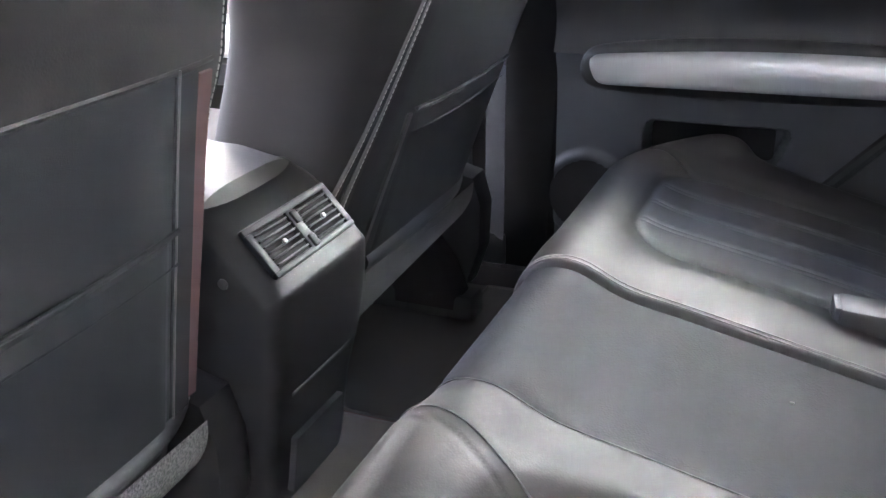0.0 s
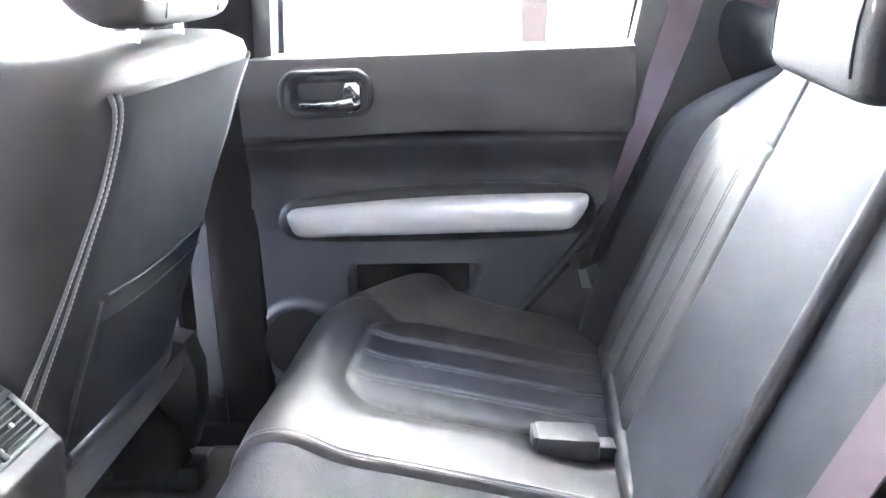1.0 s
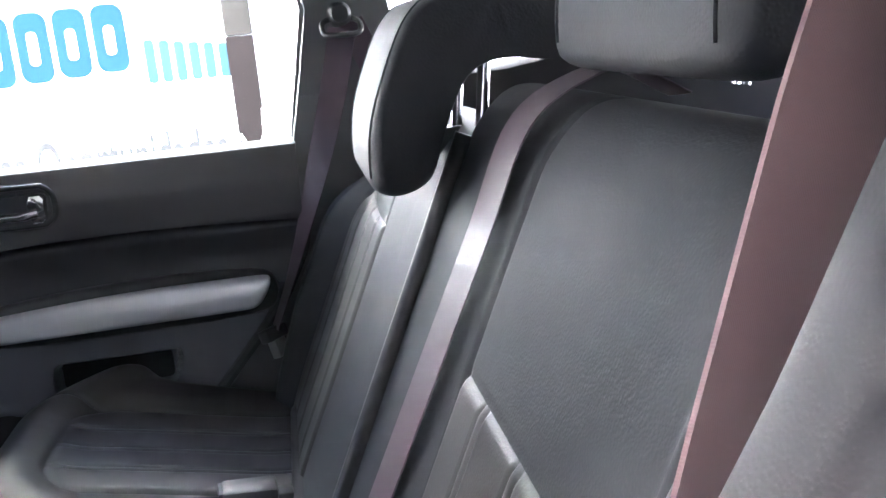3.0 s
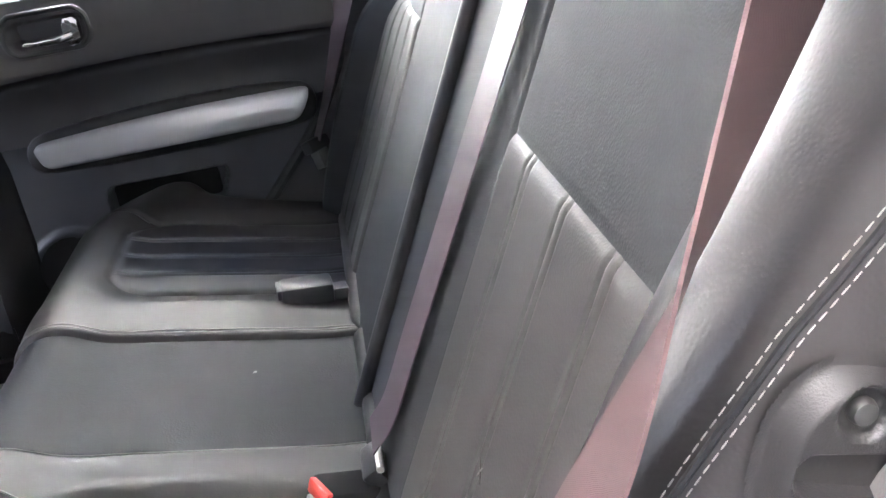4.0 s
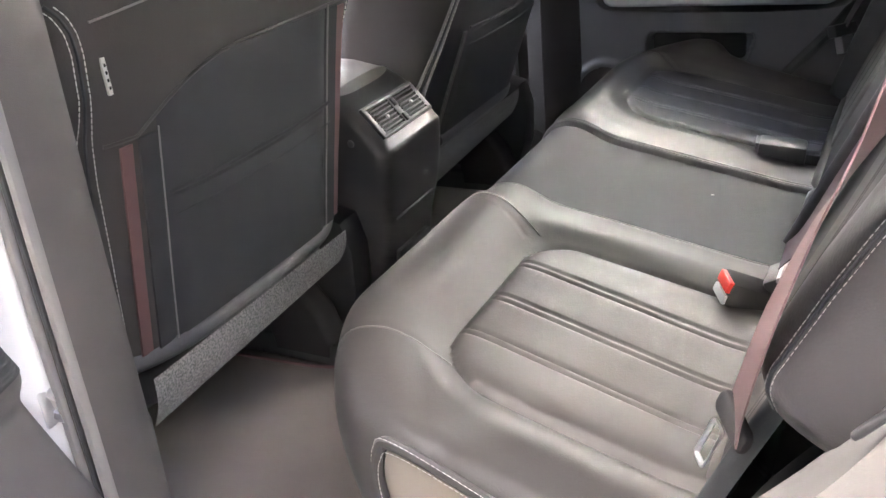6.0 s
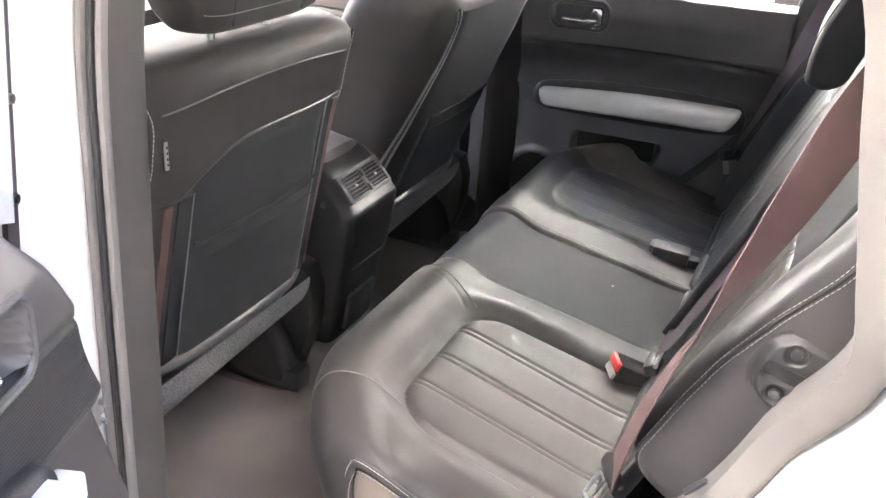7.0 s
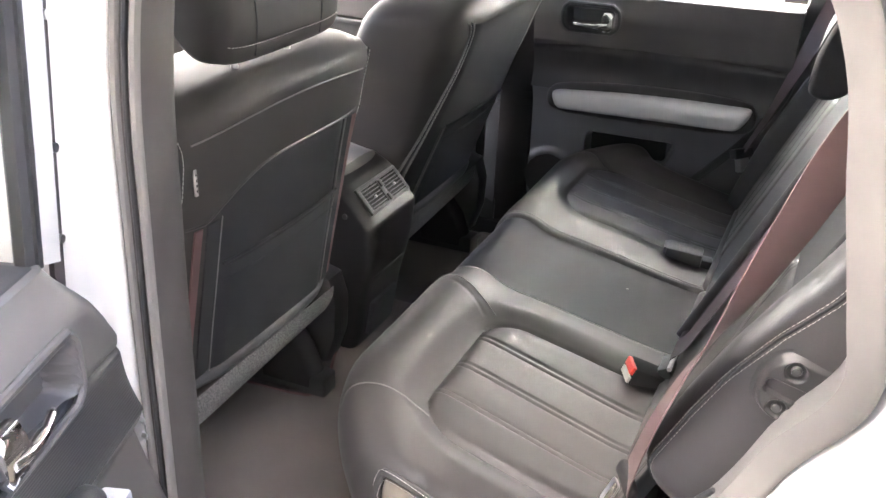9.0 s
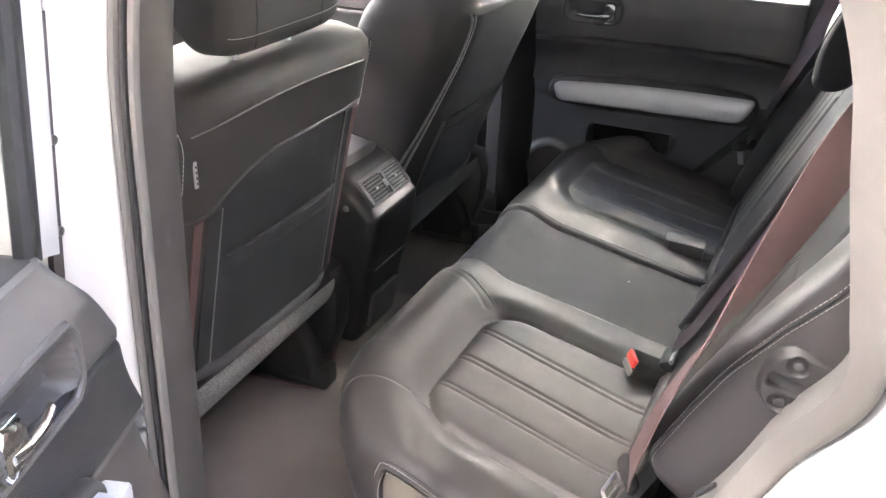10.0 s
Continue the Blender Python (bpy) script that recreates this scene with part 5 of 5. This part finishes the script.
    # burgundy edging down both sides of the panel
    for sg in (-1, 1):
        tall = 1.034 if sg < 0 else 1.092
        rib = [rearp(sg * 0.207 + (inner if sg > 0 else 0), z, 0.002) for z in lin(0.755, tall, 20)]
        if not plain:
            part("side_strip", ribbon(rib, (0, 1, 0), 0.018, 0.003), EDGE_RED, back, "burgundy edging strip")
            rib = [rearp(sg * 0.1785 + (inner if sg > 0 else 0), z, 0.0015) for z in lin(0.755, tall + 0.004, 20)]
            part("panel_piping", tube([rearp(sg * 0.1645 + (inner if sg > 0 else 0), z, 0.005) for z in lin(0.756, tall + 0.010, 24)], 0.0011, 6), PIPING, back, "thin grey piping")
            part("side_strip", ribbon(rib, (0, 1, 0), 0.028, 0.003), SEAT_CLOTH, back)
        # double stitched seam along the side edge, over the shoulder
        zs_ = lin(0.72, 1.17, 40) + [1.18, 1.188, 1.195, 1.20]
        for o in (-0.0055, 0.0055):
            pth = [rearp(sg * (seam_y(z) + o + (inner if sg > 0 else 0)), z, 0.0012) for z in zs_]
            if plain:
                part("edge_welt", tube([p - Vector((0.0018, 0, 0)) for p in pth], 0.0030, 8), PIPING, back, "pale rolled seam edge")
                pth = [p + Vector((0.0012, 0, 0)) for p in pth]
            part("edge_thread", stitches([pth], 0.0060, 0.0016, 0.0010 if plain else 0.0008), THREAD, back, "pale stitching")
        part("edge_welt", tube([rearp(sg * (seam_y(z) + (inner if sg > 0 else 0)), z, 0.0005) for z in zs_], 0.0022, 6), LEATHER_SMOOTH, back)
    if not plain:
        part("shoulder_seam", tube([rearp(y, 1.190 - 0.012 * (abs(y) / 0.22) ** 2, 0.001) for y in lin(-0.235, 0.235, 40)], 0.0013, 6), PIPING, back)
    tagpt = rearp(-0.226, 1.118, 0.003)
    if not plain:
      part("label", box(tagpt + Vector((-0.002, -0.001, -0.020)), tagpt + Vector((0.002, 0.005, 0.020)), 0.001), LABEL, back, "small woven white label")
    for k in range(0 if plain else 4):
        part("print_bar", box(tagpt + Vector((0.0019, 0.0008, -0.014 + 0.008 * k)), tagpt + Vector((0.0024, 0.0032, -0.0105 + 0.008 * k)), 0), GREY_PRINT, back)
    # roll and flecked flap at the bottom
    part("bottom_roll", tube([(rear_x(0.74) + 0.002 - 0.03 * (abs(y) / 0.22) ** 4, y, 0.744) for y in lin(-0.155 if plain else -0.222, 0.222, 24)], 0.015, 10), PLASTIC_GREY, back)
    part("bottom_flap", grid(lambda a, b: (rear_x(0.73) + 0.012 - 0.022 * b + 0.006 * math.sin(math.pi * b), -0.226 + 0.448 * a, 0.732 - 0.078 * b + 0.018 * a * b), lin(0, 1, 30), lin(0, 1, 8)), FLECK if not plain else CARPET, back, "flecked grey felt flap" if not plain else "")
    # cushion, base rails, side shields
    rr = [superring((x, 0, zc), (0, w, 0), (0, 0, h), 3.4, 30) for x, zc, w, h in ((-0.08, 0.70, 0.20, 0.05), (-0.10, 0.71, 0.25, 0.075), (-0.25, 0.725, 0.26, 0.085), (-0.45, 0.745, 0.26, 0.09), (-0.58, 0.755, 0.255, 0.085), (-0.62, 0.745, 0.22, 0.05))]
    part("cushion", loft(rr), LEATHER, t, "", sharp=80)
    for sg in (-1, 1):
        part("side_shield", prism([(-0.50, 0.57), (-0.12, 0.525), (-0.06, 0.53), (-0.035, 0.60), (-0.03, 0.68), (-0.045, 0.735), (-0.10, 0.75), (-0.16, 0.70), (-0.52, 0.67)], "y", sg * 0.234, sg * 0.298, 0.016), PLASTIC, t)
        part("rail", box((-0.60, sg * 0.185 - 0.025, 0.50), (-0.02 if sg > 0 else -0.30, sg * 0.185 + 0.025, 0.545), 0.006), PLASTIC, t)
        if sg > 0:
            part("rail_cover", prism([(-0.18, 0.505), (-0.045, 0.505), (-0.04, 0.54), (-0.06, 0.60), (-0.09, 0.64), (-0.18, 0.64)], "y", sg * 0.185 - 0.026, sg * 0.185 + 0.026, 0.018, 4), PILLAR_BLACK, t)
    part("base", box((-0.56, -0.21, 0.545), (-0.27, 0.21, 0.64), 0.01), PLASTIC, t)
    # headrest
    hr = []
    for u in lin(-1, 1, 27):
        e = max(0.0, 1 - abs(u) ** 4.5) ** (1 / 2.6)
        y = 0.160 * u
        loop = [(0.045, 0.0), (0.052, 0.05), (0.045, 0.12), (0.020, 0.185), (-0.02, 0.20), (-0.055, 0.17), (-0.065, 0.10), (-0.055, 0.03), (-0.02, -0.005), (0.02, -0.010)]
        cc = Vector((-0.005, y, 0.095))
        hr.append(spline([Vector((cc.x + (x - cc.x) * (0.72 + 0.28 * e), y, cc.z + (z - cc.z) * (0.80 + 0.20 * e))) for x, z in loop], 4, True))
    bm = loft(hr)
    for v in bm.verts:      # dished rear grip
        k = sdf_rr(v.co.y, v.co.z, -0.075, 0.085, 0.075, 0.155, 0.034)
        if v.co.x > 0.0:
            v.co.x -= 0.030 * sstep(-k, -0.004, 0.022)
    hx_ = lean * 0.45 - 0.005
    bmesh.ops.translate(bm, verts=bm.verts, vec=(hx_, 0.008, 1.266))
    hd = part("headrest", bm, SEAT_LEATHER, t, "black leather headrest with a dished back", sharp=80)
    for u in (-0.55, 0.55):
        e = max(0.0, 1 - abs(u) ** 4.5) ** (1 / 2.6)
        side = spline([Vector((-0.005 + (x + 0.005) * (0.72 + 0.28 * e) + hx_ + 0.0012, 0.008 + 0.160 * u, 0.095 + (z - 0.095) * (0.80 + 0.20 * e) + 1.266)) for x, z in ((0.045, 0.0), (0.052, 0.05), (0.045, 0.12), (0.020, 0.185), (-0.02, 0.20))], 6)
        part("headrest_seam", tube(side, 0.0014, 6), LEATHER_SMOOTH, hd)
    hth = []
    for u in lin(-0.93, 0.93, 40):
        e = max(0.0, 1 - abs(u) ** 4.5) ** (1 / 2.6)
        hth.append(Vector((-0.005 + 0.0545 * (0.72 + 0.28 * e) + hx_ + 0.001, 0.008 + 0.160 * u, 0.095 - 0.077 * (0.80 + 0.20 * e) + 1.266)))
    part("headrest_thread", stitches([hth], 0.0055, 0.002, 0.0006), THREAD, hd, "pale stitching")
    for sg in (-1, 1):
        part("headrest_post", tube([(hx_, sg * 0.07, 1.15), (hx_, sg * 0.07, 1.27)], 0.006, 10), STEEL, hd)
    return t


front_seat((-0.205, -0.378, 0), "black leather driver seat with white stitching and cloth map pocket", 0.0, 0.018)
front_seat((-0.190, 0.352, 0.015), "black leather passenger seat, reclined, with a cloth map pocket", 0.19, 0.0, True)

# ---------------------------------------------------------------- centre console with rear vents
con = thing("centre_console", "black plastic centre console with two rear air vents and a pocket", "console", (0.030, 0.010, 0.008))
W = 0.104
cprof = [(-0.330, 0.924), (-0.290, 0.915), (-0.260, 0.896), (-0.214, 0.844), (-0.205, 0.824), (-0.215, 0.74), (-0.236, 0.66), (-0.246, 0.60), (-0.262, 0.53), (-0.30, 0.50), (-0.50, 0.50), (-0.50, 0.90)]
cl = spline([Vector((x, 0, z)) for x, z in cprof], 3, True)
rings = []
for u in lin(-1, 1, 21):
    e = max(0.0, 1 - abs(u) ** 7) ** 0.5
    rings.append([Vector((p.x - 0.016 * (1 - e), W * u * (1.0 - 0.12 * sstep(0.85 - p.z, 0.0, 0.3)), p.z - 0.012 * (1 - e))) for p in cl])
body = part("body", loft(rings), CONSOLE, con, "", sharp=70)
lid = []
for x, zc, h, w in ((-0.285, 0.888, 0.020, 0.080), (-0.300, 0.895, 0.036, 0.092), (-0.36, 0.899, 0.044, 0.096), (-0.55, 0.902, 0.046, 0.096), (-0.64, 0.900, 0.042, 0.094), (-0.66, 0.894, 0.025, 0.085)):
    lid.append(superring((x, 0, zc), (0, w, 0), (0, 0, h), 3.4, 28))
part("armrest_lid", loft(lid), LID, con, "padded grey armrest lid")
part("front_bin", box((-1.25, -0.09, 0.49), (-0.52, 0.09, 0.80), 0.02), PLASTIC_GREY, con)
# vent face: frame on the sloping facet, blades and thumb wheels
vo = Vector((-0.2405, 0, 0.8755))
vt = Vector((0.046, 0, -0.052)).normalized()
vn = Vector((0.052, 0, 0.046)).normalized()


def vent_pt(a, b, c):
    """a across, b down the facet, c out of it."""
    return vo + Vector((0, a, 0)) + vt * b + vn * c


def vent_box(a0, a1, b0, b1, c0, c1, bevel=0.0):
    m = Matrix((( 0, vt.x, vn.x, vo.x), (1, 0, 0, 0), (0, vt.z, vn.z, vo.z), (0, 0, 0, 1)))
    return box((a0, b0, c0), (a1, b1, c1), bevel, m)


# black sheet on the facet paints the shade behind the blades
part("vent_backing", vent_box(-0.072, 0.072, -0.020, 0.028, -0.001, 0.0015, 0.0), BLACK, con)
fm = bmesh.new()
for (a0, a1, b0, b1) in ((-0.082, 0.082, -0.028, -0.020), (-0.082, 0.082, 0.027, 0.034), (-0.082, -0.071, -0.021, 0.028), (0.071, 0.082, -0.021, 0.028), (-0.008, 0.008, -0.021, 0.028)):
    m = Matrix(((0, vt.x, vn.x, vo.x), (1, 0, 0, 0), (0, vt.z, vn.z, vo.z), (0, 0, 0, 1)))
    add_box(fm, (a0, b0, -0.002), (a1, b1, 0.0055), 0.002, m)
vf = part("vent_frame", fm, VENT_GREY, con, "satin grey vent surround")
for c0 in (-0.040, 0.040):
    for k in range(6):
        b = -0.016 + k * 0.0075
        part("blade", vent_box(c0 - 0.030, c0 + 0.030, b, b + 0.0022, 0.002, 0.0060, 0.0006), PLASTIC_GREY, vf)
    part("vane_tab", vent_box(c0 - 0.003, c0 + 0.003, 0.003, 0.009, 0.005, 0.0095, 0.002), STEEL, vf)
for b in (-0.010, 0.022):
    part("thumb_wheel", vent_box(-0.005, 0.005, b - 0.008, b + 0.008, 0.005, 0.010, 0.003), PLASTIC, vf)
# pocket slot, its dark opening painted as a black block, and lower flap
part("pocket_lip", box((-0.238, -0.066, 0.700), (-0.222, 0.066, 0.706), 0.002), PLASTIC_GREY, con)
part("pocket_mouth_shade", prism([(-0.236, 0.706), (-0.2235, 0.706), (-0.2175, 0.746), (-0.234, 0.746)], "y", -0.062, 0.062, 0.002), BLACK, con)
part("screw", loft([superring((-0.268, y, 0.848), (r, 0, 0), (0, 0, r), 2, 12) for y, r in ((-0.098, 0.006), (-0.1055, 0.006), (-0.1065, 0.004))]), SCREW, con, "small round screw head")
part("foot_plate", prism([(-0.262, 0.555), (-0.245, 0.555), (-0.232, 0.635), (-0.250, 0.635)], "y", -0.055, 0.055, 0.004), PLASTIC_GREY, con)

# ---------------------------------------------------------------- floor mats
def floor_z(y):
    return 0.490 + 0.044 * sstep(y, -0.19, -0.10) * (1 - sstep(y, 0.15, 0.22))


def floor_mat(front, y0, y1, back, label, carpet=MAT_CARPET):
    """A carpet mat lying over floor and tunnel; front is a look-up of its front edge by y."""
    t = thing("floor_mat", label, "floor mat", (0, 0, 0), group="floor mats")

    def fn(y, v):
        x = interp(y, front)
        x = x + (back - x) * v
        return (x, y, floor_z(y) + 0.007 + 0.0015 * noise.noise((x * 9, y * 9, 1.7)))
    ys = lin(y0, y1, 120)
    bm = grid(fn, ys, lin(0, 1, 24))
    back_ = bmesh.ops.extrude_face_region(bm, geom=list(bm.faces))
    for v in back_["geom"]:
        if isinstance(v, bmesh.types.BMVert):
            v.co.z -= 0.006
    m = part("carpet", bm, carpet, t)
    edge = [Vector(fn(y, 0.0)) for y in ys]
    rim = [Vector(fn(y1, v)) for v in lin(0, 1, 12)]
    part("binding", tube(edge + rim[1:], 0.0035, 6), EDGE_RED if carpet is MAT_CARPET else MAT_DARK, t, "burgundy bound edge" if carpet is MAT_CARPET else "")
    return t


floor_mat(((-0.73, -0.52), (-0.236, -0.52), (-0.224, -0.30), (-0.216, -0.262), (-0.172, -0.246), (-0.107, -0.262), (-0.02, -0.282), (0.08, -0.290), (0.17, -0.289), (0.19, -0.275)), -0.69, 0.19, 0.10, "brown-grey carpet mat with burgundy edge across tunnel and footwell")
floor_mat(((0.225, -0.30), (0.25, -0.46), (0.57, -0.46), (0.60, -0.25), (0.70, -0.25)), 0.225, 0.69, 0.10, "charcoal carpet mat behind the passenger seat", MAT_DARK)
# scuff plates
for s, side in ((-1, "left"), (1, "right")):
    tagged(part("sill_trim_" + side, box((-1.25, min(s * 0.705, s * 0.80), 0.40), (0.36, max(s * 0.705, s * 0.80), 0.535), 0.012), PLASTIC_GREY if s < 0 else PILLAR_BLACK), "charcoal scuff plate on the door sill", "sill trim", kind="structure")
# dark bulkhead under the bench
tagged(part("bench_base", box((0.06, -0.70, 0.488), (0.60, 0.68, 0.60), 0.01), CARPET), "carpeted plinth under the rear bench", "seat plinth", kind="structure")
# wheel arch trims beside the backrest
for s, side in ((-1, "left"), (1, "right")):
    wa = spline([Vector((0.46, 0.56)), Vector((0.47, 0.75)), Vector((0.52, 0.86)), Vector((0.62, 0.96)), Vector((0.75, 1.0)), Vector((0.9, 0.98)), Vector((0.9, 0.56))], 6)
    # the left arch is painted black as if in deep shade
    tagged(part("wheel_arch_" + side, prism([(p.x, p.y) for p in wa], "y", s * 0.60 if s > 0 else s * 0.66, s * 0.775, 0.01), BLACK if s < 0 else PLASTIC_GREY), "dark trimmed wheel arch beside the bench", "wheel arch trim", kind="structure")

# ---------------------------------------------------------------- small traces
clip = thing("floor_clip", "small bright steel clip on the floor by the far sill", "clip", (-0.258, 0.765, 0.548))
part("clip_body", box((-0.012, -0.008, 0.0), (0.012, 0.008, 0.012), 0.003), STEEL, clip)
part("clip_head", tube([(0.0, 0.0, 0.012), (0.0, 0.0, 0.018)], 0.005, 10), STEEL, clip)
catch = thing("trim_catch", "small grey plastic trim catch at the edge of the door opening", "trim catch", (0.572, -0.796, 0.996))
part("catch_body", loft([superring(Vector((0.009, 0.0, 0.011)) * a_, (0.0022 * e_, 0, -0.0022 * e_), (0, 0.0035 * e_, 0), 2.4, 14) for a_, e_ in ((-1.0, 0.3), (-0.9, 0.8), (-0.5, 1.0), (0.5, 1.0), (0.9, 0.8), (1.0, 0.3))]), PLASTIC, catch)

lint = thing("lint_speck", "tiny white speck of lint on the middle cushion", "lint", on_cushion(near_fn, 0.022, 0.313, 0.0005))
part("speck", box((-0.0022, -0.0014, 0.0), (0.0022, 0.0014, 0.0012), 0.0005), LABEL, lint)
for a_, c_ in (((-0.007, -0.005), (0.006, 0.006)), ((-0.003, 0.005), (0.003, -0.005))):
    p0 = over_back(-0.493 + a_[0], 0.94 + a_[1], 0.0068)
    p1 = over_back(-0.493 + c_[0], 0.94 + c_[1], 0.0068)
    part("scuff", tube([p0, p0.lerp(p1, 0.5), p1], [0.0003, 0.0008, 0.0003], 5), PIPING, near_b, "pale scuff mark")
